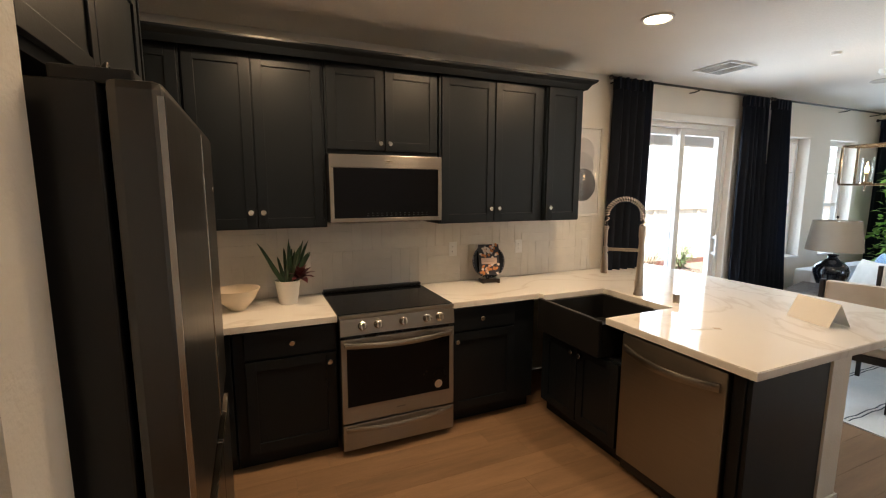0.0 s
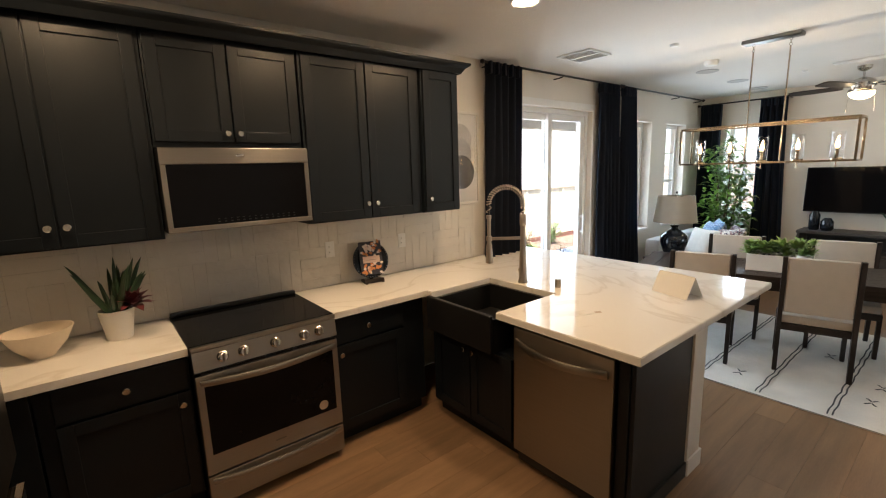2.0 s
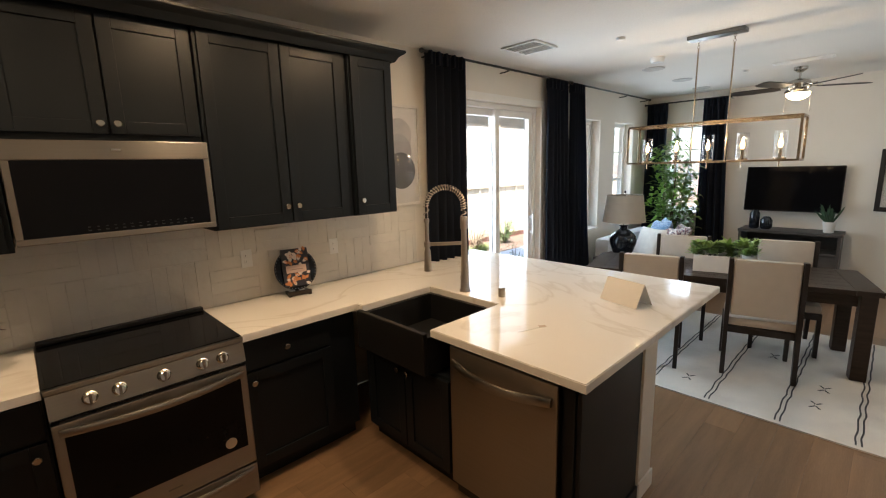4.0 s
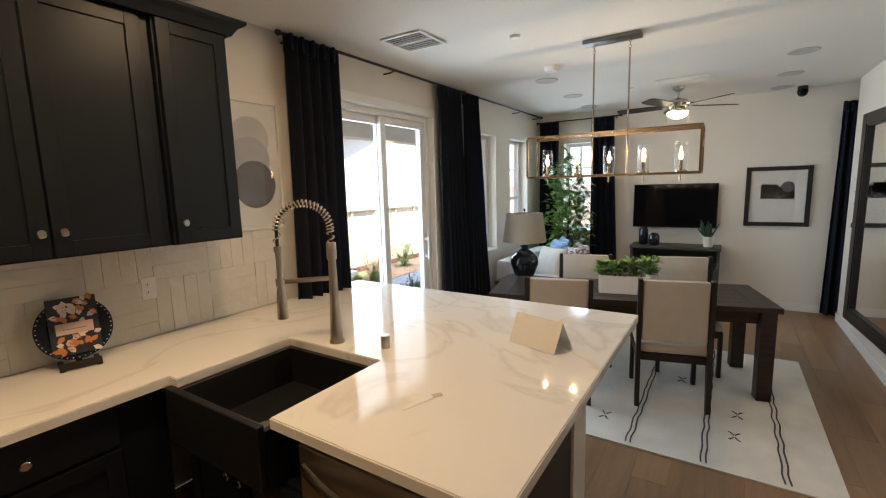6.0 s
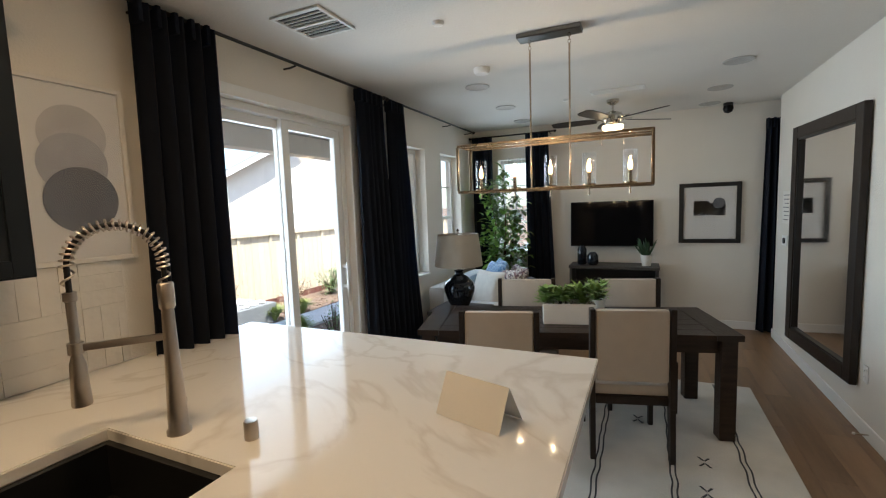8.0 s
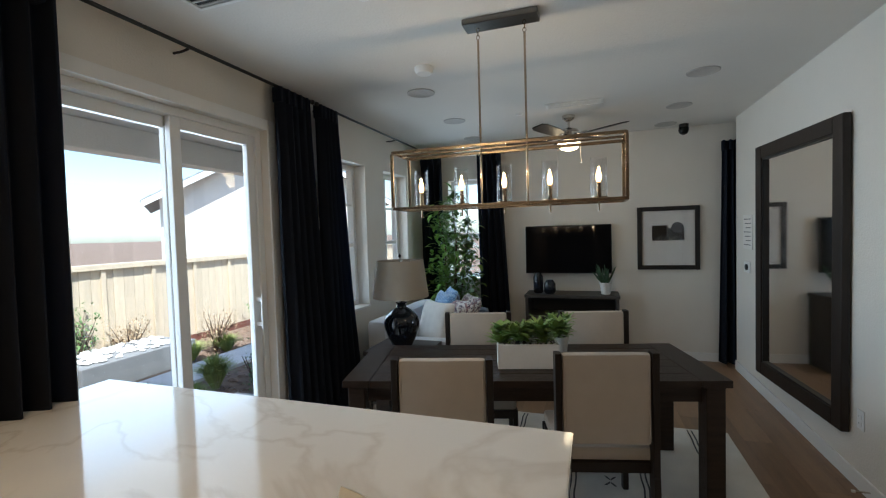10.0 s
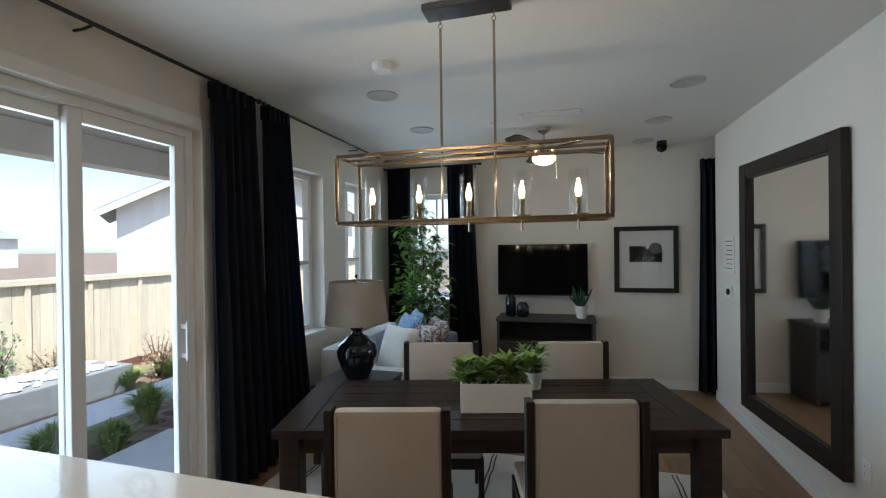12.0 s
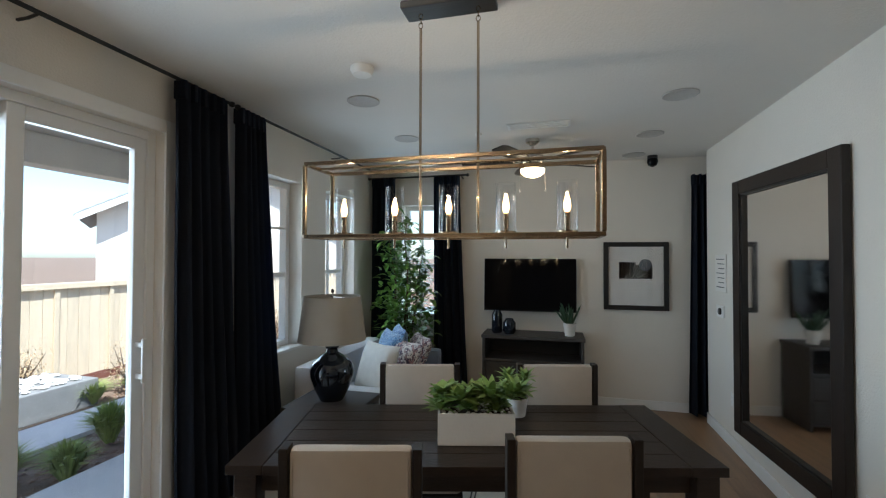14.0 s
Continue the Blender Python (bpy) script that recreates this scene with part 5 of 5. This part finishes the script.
def end_table():
    t = thing("end_table", 6.74, -0.68, 0, "dark wood square end table beside the sofa", "table")
    hx, hy, h = 0.24, 0.27, 0.60
    part("tabletop", box(-hx, hx, -hy, hy, h - 0.035, h, 0.004), CONS, t)
    part("shelf", box(-hx + 0.03, hx - 0.03, -hy + 0.03, hy - 0.03, 0.14, 0.16, 0.003), CONS, t)
    for x in (-hx + 0.03, hx - 0.03):
        for y in (-hy + 0.03, hy - 0.03):
            part("leg", box(x - 0.022, x + 0.022, y - 0.022, y + 0.022, 0, h - 0.036, 0.003), CONS, t)
    return t


end_table()


def table_lamp():
    l = thing("table_lamp", 6.76, -0.66, 0.601, "glossy navy ceramic lamp with grey linen drum shade, off", "lamp")
    part("base", lathe([(0.085, 0), (0.09, 0.012), (0.125, 0.08), (0.155, 0.17), (0.158, 0.215), (0.14, 0.265), (0.085, 0.315), (0.045, 0.34), (0.038, 0.365), (0.05, 0.378), (0.05, 0.386), (0.02, 0.392)], 36), CERAM, l, "bulbous glazed ceramic base", True)
    part("stem", tube([(0, 0, 0.36), (0, 0, 0.775)], 0.006, 8), CHROME, l, "", True)
    bm = bmesh.new()
    n = 40
    rg = [[bm.verts.new((r * math.cos(2 * math.pi * q / n), r * math.sin(2 * math.pi * q / n), z)) for q in range(n)] for r, z in ((0.245, 0.43), (0.205, 0.75), (0.202, 0.75), (0.242, 0.43))]
    for k in range(4):
        for q in range(n):
            bm.faces.new((rg[k][q], rg[k][(q + 1) % n], rg[(k + 1) % 4][(q + 1) % n], rg[(k + 1) % 4][q]))
    sh = part("shade", bm, SHADE, l, "grey linen drum shade", True)
    bm = bmesh.new()
    for a in (0, 2.1, 4.2):
        add_tube(bm, [(0, 0, 0.745), (0.203 * math.cos(a), 0.203 * math.sin(a), 0.745)], 0.002, 6)
    part("spider", bm, CHROME, sh)
    part("finial", lathe([(0.008, 0.775), (0.013, 0.785), (0.010, 0.797), (0.002, 0.805)], 12), ESPR, l, "", True)
    return l


table_lamp()


def indoor_tree():
    t = thing("indoor_tree", 8.62, -0.58, 0, "tall leafy green potted tree in the corner", "plant")
    part("pot", lathe([(0.12, 0), (0.17, 0.30), (0.175, 0.31), (0.16, 0.31), (0.155, 0.28)], 24), CERAM, t, "", True)
    part("soil", lathe([(0.155, 0.275), (0.15, 0.282)], 20), SOIL, t)
    rnd = random.Random(4)
    bm = bmesh.new()
    tips = []
    for k in range(4):
        a = k * 1.7
        pts = [Vector((0.03 * math.cos(a), 0.03 * math.sin(a), 0.27))]
        top = (1.55, 1.95, 2.12, 1.75)[k]
        for j in range(1, 7):
            z = 0.27 + (top - 0.27) * j / 6
            pts.append(Vector((0.03 * math.cos(a) + 0.10 * math.cos(a) * j / 6 + rnd.uniform(-.03, .03), 0.03 * math.sin(a) + 0.16 * math.sin(a) * j / 6 + rnd.uniform(-.03, .03), z)))
        add_tube(bm, pts, [0.014, 0.013, 0.012, 0.010, 0.008, 0.006, 0.003], 8)
        for a0, b0 in zip(pts, pts[1:]):
            for q in range(5):
                tips.append(a0.lerp(b0, q / 5))
    part("trunk", bm, BARK, t, "", True)
    bm = bmesh.new()
    for p in tips:
        if p.z < 0.55:
            continue
        spread = 0.32 if p.z < 1.2 else (0.22 if p.z < 1.5 else 0.11)
        for q in range(11):
            a = rnd.uniform(0, 360)
            tw = pose(0, 0, 0, rnd.uniform(-35, 45), 0, a)
            off = Vector((rnd.uniform(-1, 1) * spread * 0.55, rnd.uniform(-1, 1) * spread * 0.8, rnd.uniform(-0.08, 0.08)))
            add_leaf(bm, Matrix.Translation(p + off) @ tw, rnd.uniform(0.09, 0.16), rnd.uniform(0.045, 0.075), rnd.uniform(0.1, 0.5))
    tagged(part("crown", bm, LEAF, t, "many broad glossy green leaves", True), kind="stuff")
    return t


indoor_tree()


def ceiling_fan():
    f = thing("ceiling_fan", 7.9, -2.05, H, "brushed nickel ceiling fan with dark blades and lit bowl", "ceiling fan")
    part("canopy", lathe([(0.065, -0.001), (0.062, -0.03), (0.03, -0.055), (0.012, -0.06)], 24), CHROME, f, "", True)
    part("downrod", tube([(0, 0, -0.055), (0, 0, -0.13)], 0.011, 10), CHROME, f, "", True)
    part("motor", lathe([(0.02, -0.12), (0.09, -0.145), (0.115, -0.18), (0.11, -0.225), (0.07, -0.245), (0.09, -0.262), (0.10, -0.275)], 32), CHROME, f, "", True)
    part("light_bowl", lathe([(0.11, -0.276), (0.105, -0.305), (0.075, -0.335), (0.03, -0.35), (0.004, -0.352)], 28), BOWL, f, "glowing frosted bowl", True)
    for k in range(5):
        m = pose(0, 0, -0.21, 0, 0, 72 * k + 14)
        b = bmesh.new()
        rows = [(0.17, 0.05), (0.24, 0.062), (0.45, 0.072), (0.60, 0.07), (0.655, 0.05)]
        up, dn = [], []
        for r, w in rows:
            up.append([b.verts.new(m @ Vector((r, s * w, 0.004 + s * w * 0.2))) for s in (-1, 1)])
            dn.append([b.verts.new(m @ Vector((r, s * w, -0.004 + s * w * 0.2))) for s in (-1, 1)])
        for i in range(len(rows) - 1):
            b.faces.new((up[i][0], up[i + 1][0], up[i + 1][1], up[i][1]))
            b.faces.new((dn[i][0], dn[i][1], dn[i + 1][1], dn[i + 1][0]))
            for s in (0, 1):
                b.faces.new((up[i][s], dn[i][s], dn[i + 1][s], up[i + 1][s]))
        for i in (0, -1):
            b.faces.new((up[i][0], up[i][1], dn[i][1], dn[i][0]))
        bl = part("blade", b, ESPR, f)
        br = bmesh.new()
        add_tube(br, [m @ Vector((0.09, 0, 0.0)), m @ Vector((0.14, 0, 0.012)), m @ Vector((0.22, 0, 0.008))], [0.012, 0.010, 0.014], 8)
        part("blade_arm", br, CHROME, bl, "", True)
    for s in (-1, 1):
        part("pull_chain", tube([(0.0, s * 0.105, -0.25), (0.0, s * 0.115, -0.46)], 0.002, 6), CHROME, f)
        part("pull_knob", lathe([(0.003, -0.485), (0.007, -0.475), (0.004, -0.46)], 10, pose(0, s * 0.115, 0)), CHROME, f, "", True)
    lamp("fan_lamp", 'POINT', 1.1, WARM, pose(7.9, -2.05, H - 0.40), 0.08)
    return f


ceiling_fan()


def speaker(x, y):
    s = thing("ceiling_speaker", x, y, H, "round flush white ceiling speaker", "ceiling speaker", "ceiling speakers")
    part("grille", lathe([(0.112, -0.001), (0.112, -0.006), (0.105, -0.009), (0.10, -0.006), (0.02, -0.0065)], 40), mat("speaker_grille", (0.50, 0.48, 0.45), 0.7, vary=0.1, scale=40, bump=0.3, bscale=300), s, "", True)
    return s


for x, y in ((6.62, -0.96), (7.6, -0.94), (8.5, -0.9), (7.0, -3.05), (7.95, -3.05), (8.75, -3.05)):
    speaker(x, y)


def detector(x, y, r, h, label):
    d = thing("smoke_detector", x, y, H, label, "detector")
    part("body", lathe([(r, -0.001), (r, -h * 0.5), (r * 0.8, -h), (r * 0.4, -h * 1.05)], 28), TRIM, d, "", True)


detector(6.12, -1.18, 0.065, 0.045, "round white smoke detector on the ceiling")
detector(5.15, -1.25, 0.035, 0.02, "small round white sprinkler cover on the ceiling")
detector(4.2, -3.3, 0.05, 0.02, "flat round white ceiling cover")
detector(7.6, -1.6, 0.03, 0.02, "tiny white ceiling cover")


def ceiling_vent(x, y, w, h, louvres, label, rz=0):
    v = thing("ceiling_vent", x, y, H, label, "vent", rz=rz)
    part("backing", box(-w / 2 + 0.01, w / 2 - 0.01, -h / 2 + 0.01, h / 2 - 0.01, -0.003, -0.001), VENTD, v)
    bm = bmesh.new()
    for a in ((-w / 2, w / 2, -h / 2, -h / 2 + 0.02), (-w / 2, w / 2, h / 2 - 0.02, h / 2), (-w / 2, -w / 2 + 0.02, -h / 2 + 0.02, h / 2 - 0.02), (w / 2 - 0.02, w / 2, -h / 2 + 0.02, h / 2 - 0.02), (-0.012, 0.012, -h / 2 + 0.02, h / 2 - 0.02)):
        add_box(bm, *a, -0.014, -0.001, 0.003)
    part("frame", bm, TRIM, v)
    n = louvres
    for k in range(n):
        x0 = -w / 2 + 0.03 + (w - 0.06) * k / (n - 1)
        part("slat", box(x0 - 0.003, x0 + 0.003, -h / 2 + 0.02, h / 2 - 0.02, -0.010, -0.003), TRIM, v)


ceiling_vent(4.80, -0.62, 0.34, 0.34, 9, "square white slatted ceiling vent")
ceiling_vent(7.45, -2.12, 0.14, 0.50, 6, "rectangular white slatted ceiling register")
cb = thing("dome_camera", 8.85, -3.25, H, "small black dome camera under the ceiling", "camera")
part("base", lathe([(0.05, -0.001), (0.05, -0.03), (0.04, -0.035)], 20), BLACK, cb, "", True)
part("dome", lathe([(0.05, -0.036), (0.055, -0.07), (0.04, -0.105), (0.01, -0.12)], 20), BGLASS, cb, "", True)


# ---- outside ----
GZ = -0.18
tagged(part("ground", box(-400, 400, 0.23, 800, GZ - 0.3, GZ), MULCH), "red-brown mulch garden bed", "ground", kind="structure")
slab("patio", 3.4, 6.9, 0.235, 1.35, GZ, -0.05, CONC, "pale concrete patio slab", "patio", 0.01)
slab("path", 4.4, 14.0, 2.35, 3.0, GZ, GZ + 0.05, CONC, "pale concrete garden path", "path", 0.01)
slab("patio_roof", 2.6, 8.6, 0.24, 2.0, 2.64, 2.82, STUCCO, "stucco patio cover over the sliding door", "roof", 0.01)
slab("patio_beam", 2.6, 8.6, 1.78, 2.0, 2.38, 2.636, STUCCO, "stucco patio beam", "beam", 0.01)


def fence(y, x0, x1, top):
    f = thing("garden_fence", x0, y, GZ, "pale cedar board fence around the garden", "fence")
    w = 0.145
    n = int((x1 - x0) / (w + 0.006))
    bm = box(0, w, 0, 0.018, 0.12, top - GZ - 0.08, 0.003)
    b0 = part("fence_board", bm, FENCE, f)
    for k in range(1, n):
        b = new("fence_board", b0.data)
        b.parent = f
        b.matrix_basis = pose(k * (w + 0.006), 0.002 * (k % 3), 0)
    L = n * (w + 0.006)
    part("cap_rail", box(-0.02, L, -0.05, 0.07, top - GZ - 0.079, top - GZ, 0.004), FENCE, f)
    part("kick_board", box(-0.02, L, -0.004, 0.03, 0.0, 0.115, 0.004), mat("red_kick_board", (0.16, 0.06, 0.04), 0.9), f)
    for k in range(0, n, 5):
        part("batten", box(k * (w + 0.006) - 0.03, k * (w + 0.006) + 0.03, -0.03, -0.004, 0.12, top - GZ - 0.08, 0.003), FENCE, f)
    return f


fence(4.3, 0.0, 26.0, 1.27)


def house():
    h = thing("neighbour_house", 17.0, 15.0, GZ, "pale stucco house with grey tile gable roof beyond the fence", "house", rz=-40)
    W, D, e, rdg = 5.0, 8.0, 3.6, 6.4
    bm = box(0, 2 * W, 0, D, 0, e)
    v = [bm.verts.new(p) for p in ((0, 0, e), (2 * W, 0, e), (W, 0, rdg))]
    bm.faces.new(v)
    part("wall", bm, STUCCO, h)
    for s in (-1, 1):
        rf = bmesh.new()
        ang = math.atan2(rdg - e, W)
        L = W / math.cos(ang) + 0.7
        n = 16
        for k in range(n):
            a, b = L * k / n, L * (k + 1) / n
            zt = 0.10
            q = []
            for d_, up in ((a, zt + 0.05), (b + 0.05, zt), (b + 0.05, 0.03), (a, 0.03)):
                q.append((W + s * d_ * math.cos(ang), rdg + 0.05 - d_ * math.sin(ang) + up))
            f0 = [rf.verts.new((x, -0.6, z)) for x, z in q]
            f1 = [rf.verts.new((x, D + 0.6, z)) for x, z in q]
            rf.faces.new(f0)
            rf.faces.new(f1)
            for i in range(4):
                rf.faces.new((f0[i], f0[(i + 1) % 4], f1[(i + 1) % 4], f1[i]))
        part("roof", rf, ROOF, h)
        fb = bmesh.new()
        p0 = [(W, rdg + 0.05), (W + s * L * math.cos(ang), rdg + 0.05 - L * math.sin(ang))]
        q = [(p0[0][0], p0[0][1] + 0.05), (p0[1][0], p0[1][1] + 0.05), (p0[1][0], p0[1][1] - 0.2), (p0[0][0], p0[0][1] - 0.2)]
        f0 = [fb.verts.new((x, -0.64, z)) for x, z in q]
        f1 = [fb.verts.new((x, -0.60, z)) for x, z in q]
        fb.faces.new(f0)
        fb.faces.new(f1)
        for i in range(4):
            fb.faces.new((f0[i], f0[(i + 1) % 4], f1[(i + 1) % 4], f1[i]))
        part("fascia", fb, TRIM, h)
    return h


house()


def far_house(x, y, w, h):
    f = thing("far_house", x, y, GZ, "distant pale house with blue solar panels", "house", "distant houses")
    bm = box(0, w, 0, 8, 0, h)
    part("wall", bm, STUCCO, f)
    bm = bmesh.new()
    pr = [(-0.5, h), (w + 0.5, h), (w - 2, h + 2), (2, h + 2)]
    b0 = [bm.verts.new((x_, -0.5 if z_ == h else 3.5, z_)) for x_, z_ in pr]
    b1 = [bm.verts.new((x_, 8.5 if z_ == h else 4.5, z_)) for x_, z_ in pr]
    bm.faces.new(b0)
    bm.faces.new(b1)
    for i in range(4):
        bm.faces.new((b0[i], b0[(i + 1) % 4], b1[(i + 1) % 4], b1[i]))
    part("roof", bm, ROOF, f)
    part("solar_panel", box(w * 0.3, w * 0.65, 0.9, 1.0, h + 0.9, h + 1.5), mat("solar_blue", (0.02, 0.05, 0.12), 0.2), f)


far_house(12.0, 48.0, 12, 3.2), far_house(26.0, 60.0, 14, 3.4), far_house(0.0, 60.0, 12, 3.2)


def planter_box():
    p = thing("garden_planter", 7.3, 3.62, GZ, "grey square garden planter topped with white stones", "planter")
    part("box", box(-0.75, 0.75, -0.42, 0.42, 0, 0.33, 0.015), GREYBOX, p)
    rnd = random.Random(2)
    bm = bmesh.new()
    for k in range(150):
        s = rnd.uniform(0.03, 0.055)
        add_lathe(bm, [(s * 0.4, 0), (s, s * 0.3), (s * 0.7, s * 0.7), (s * 0.1, s * 0.8)], 6, pose(rnd.uniform(-0.64, 0.64), rnd.uniform(-0.33, 0.33), 0.33, 0, 0, rnd.uniform(0, 360)))
    tagged(part("white_stones", bm, STONE, p, "white stones", True), kind="stuff")


planter_box()


def tuft(name, x, y, r, h, m, n, label, spread=0.8):
    t = thing(name, x, y, GZ, label, "plant")
    rnd = random.Random(int(x * 31 + y * 17))
    bm = bmesh.new()
    for k in range(n):
        a = rnd.uniform(0, 6.28)
        q = rnd.uniform(0.1, 1) * spread
        b = Vector((math.cos(a) * r * 0.15 * q, math.sin(a) * r * 0.15 * q, 0))
        L = h * rnd.uniform(0.6, 1.05)
        p1 = b + Vector((math.cos(a) * r * 0.4 * q, math.sin(a) * r * 0.4 * q, L * 0.65))
        p2 = b + Vector((math.cos(a) * r * q, math.sin(a) * r * q, L * (1 - 0.35 * q)))
        s = Vector((-math.sin(a), math.cos(a), 0)) * 0.008
        v = [bm.verts.new(c) for c in (b - s, b + s, p1 + s, p1 - s)]
        bm.faces.new(v)
        w = bm.verts.new(p2)
        bm.faces.new((v[3], v[2], w))
    tagged(part("blades", bm, m, t), kind="stuff")


def shrub(name, x, y, r, h, m, n, label, leaf=0.06):
    t = thing(name, x, y, GZ, label, "shrub")
    rnd = random.Random(int(x * 13 + y * 7))
    bm = bmesh.new()
    ends = []
    for k in range(16):
        a = rnd.uniform(0, 6.28)
        q = rnd.uniform(0.2, 1)
        e = Vector((math.cos(a) * r * q, math.sin(a) * r * q, h * rnd.uniform(0.55, 1.0)))
        add_tube(bm, [(0, 0, 0), e * 0.5 + Vector((0, 0, h * 0.08)), e], [0.012, 0.008, 0.003], 5)
        ends.append(e)
    part("branches", bm, BARK, t)
    bm = bmesh.new()
    for k in range(n):
        e = rnd.choice(ends) * rnd.uniform(0.2, 1.05)
        off = Vector((rnd.gauss(0, r * 0.2), rnd.gauss(0, r * 0.2), rnd.gauss(0, h * 0.10)))
        p = e + off
        p.z = max(0.05, p.z)
        add_leaf(bm, Matrix.Translation(p) @ pose(0, 0, 0, rnd.uniform(-60, 60), 0, rnd.uniform(0, 360)), leaf * rnd.uniform(0.7, 1.3), leaf * 0.5, 0.2)
    tagged(part("crown", bm, m, t, "", True), kind="stuff")


tuft("grass_clump", 7.22, 1.98, 0.34, 0.44, GRASSM, 620, "arching green ornamental grass clump")
tuft("grass_clump", 6.28, 1.90, 0.34, 0.40, GRASSM, 520, "arching green ornamental grass clump by the patio")
tuft("grass_clump", 8.0, 3.25, 0.36, 0.34, GRASSM, 420, "yellow-green ornamental grass clump")
tuft("grass_clump", 8.6, 3.2, 0.36, 0.30, GRASSM, 380, "dry pale ornamental grass clump")
tuft("grass_clump", 6.55, 1.58, 0.30, 0.36, GRASSM, 420, "green ornamental grass clump beside the patio")
tuft("grass_clump", 7.9, 1.62, 0.32, 0.36, GRASSM, 420, "arching green ornamental grass clump near the path")
tuft("grass_clump", 6.2, 3.2, 0.3, 0.30, GRASSM, 320, "dry pale ornamental grass clump by the path")
tuft("grass_clump", 5.2, 3.3, 0.34, 0.34, GRASSM, 320, "pale ornamental grass clump by the path")
shrub("shrub", 8.55, 3.35, 0.30, 0.62, BUSHM, 1100, "dry reddish twiggy shrub by the fence", 0.035)
shrub("shrub", 7.75, 4.12, 0.30, 0.62, BUSHM, 800, "dry twiggy shrub behind the planter", 0.04)
shrub("young_tree", 7.05, 4.12, 0.3, 1.05, SHRUBG, 600, "young light green tree by the fence", 0.05)
shrub("shrub", 7.1, 1.25, 0.22, 0.66, SHRUBG, 300, "glossy green shrub beside the patio", 0.034)
shrub("shrub", 10.2, 3.8, 0.4, 0.7, SHRUBG, 600, "green shrub by the fence", 0.05)
shrub("shrub", 12.4, 3.8, 0.4, 0.7, BUSHM, 600, "dry shrub by the fence", 0.05)


def mulch_chips():
    rnd = random.Random(12)
    bm = bmesh.new()
    for k in range(2600):
        x, y = rnd.uniform(5.0, 10.5), rnd.uniform(1.2, 4.2)
        if 2.30 < y < 3.05 or (6.4 < x < 8.2 and 3.1 < y < 4.15):
            continue
        L = rnd.uniform(0.02, 0.05)
        m = pose(x, y, GZ + 0.006, rnd.uniform(-20, 20), rnd.uniform(-20, 20), rnd.uniform(0, 360))
        v = [bm.verts.new(m @ Vector(p)) for p in ((-L, -L * 0.3, 0), (L, -L * 0.2, 0), (L * 0.8, L * 0.3, 0.004), (-L * 0.9, L * 0.25, 0.006), (0, 0, 0.014))]
        for a in range(4):
            bm.faces.new((v[a], v[(a + 1) % 4], v[4]))
    o = part("mulch", bm, CHIP)
    tagged(o, "loose red-brown bark chips on the garden bed", "mulch", kind="stuff")


CHIP = mat("bark_chip", (0.17, 0.11, 0.075), 0.95, vary=0.5, scale=20, bump=0.4, bscale=60, island=True, rand=0.5)
mulch_chips()


# ---- tiles and planks ----
def backsplash():
    s = thing("backsplash", 0, -0.001, 0, "glazed off-white handmade tile backsplash in basketweave", "backsplash", kind="structure")
    x0, x1, z0, z1 = 0.01, 3.98, 0.918, 1.427
    part("grout_bed", box(x0, x1, -0.0093, -0.001, z0, z1), GROUT, s)
    B, n = 0.30, 4
    cell = B / n
    meshes = {}

    def tile(xa, xb, za, zb):
        xa, xb, za, zb = max(xa, x0), min(xb, x1), max(za, z0), min(zb, z1)
        w, h = round(xb - xa - 0.002, 4), round(zb - za - 0.002, 4)
        if w < 0.01 or h < 0.01:
            return
        if (w, h) not in meshes:
            o = part("tile", box(-w / 2, w / 2, -0.0045, 0.0035, -h / 2, h / 2, 0.0015), TILE, s)
            meshes[(w, h)] = o.data
        else:
            o = new("tile", meshes[(w, h)])
            o.parent = s
        k = xa * 91.7 + za * 37.3
        o.matrix_basis = pose((xa + xb) / 2, -0.0075, (za + zb) / 2, 1.3 * math.sin(k * 7), 0, 1.0 * math.sin(k * 3))

    i = 0
    X = x0 - 0.12
    while X < x1:
        for j in range(2):
            Z = z0 + j * B
            if (i + j) % 2 == 0:
                for q in range(n):
                    tile(X, X + B, Z + q * cell, Z + (q + 1) * cell)
            else:
                for q in range(n):
                    tile(X + q * cell, X + (q + 1) * cell, Z, Z + B)
        X += B
        i += 1


backsplash()


def floor_planks():
    w, L = 0.182, 1.22
    rnd = random.Random(3)
    meshes = {}
    y = -6.2
    count = 0
    r = 0
    bulk = bmesh.new()
    while y < -0.02:
        x = -0.2 - rnd.uniform(0, L)
        while x < XT:
            a, b = max(x, 0.0), min(x + L, XT)
            ya, yb = y, min(y + w, -0.002)
            if b - a > 0.03:
                near = y > -4.4 and b > 1.0
                size = (round(b - a - 0.0009, 4), round(yb - ya - 0.0009, 4))
                if near and count < 300:
                    if size not in meshes:
                        o = part("plank", box(-size[0] / 2, size[0] / 2, -size[1] / 2, size[1] / 2, -0.0055, 0.0, 0.0007), PLANK_X, floor)
                        meshes[size] = o.data
                    else:
                        o = new("plank", meshes[size])
                        o.parent = floor
                    o.matrix_basis = pose((a + b) / 2, (ya + yb) / 2, 0.0)
                    count += 1
                else:
                    add_box(bulk, a + 0.001, b - 0.001, ya + 0.001, yb - 0.001, -0.0055, 0.0)
            x += L
        y += w
        r += 1
    tagged(part("planks", bulk, PLANK_X, floor), kind="stuff")


PLANK_X = mat("grey_brown_plank_long", (0.235, 0.142, 0.078), 0.36, vary=0.45, scale=2.0, bump=0.06, bscale=26, stretch=(1, 9, 1), rand=0.3)
floor_planks()
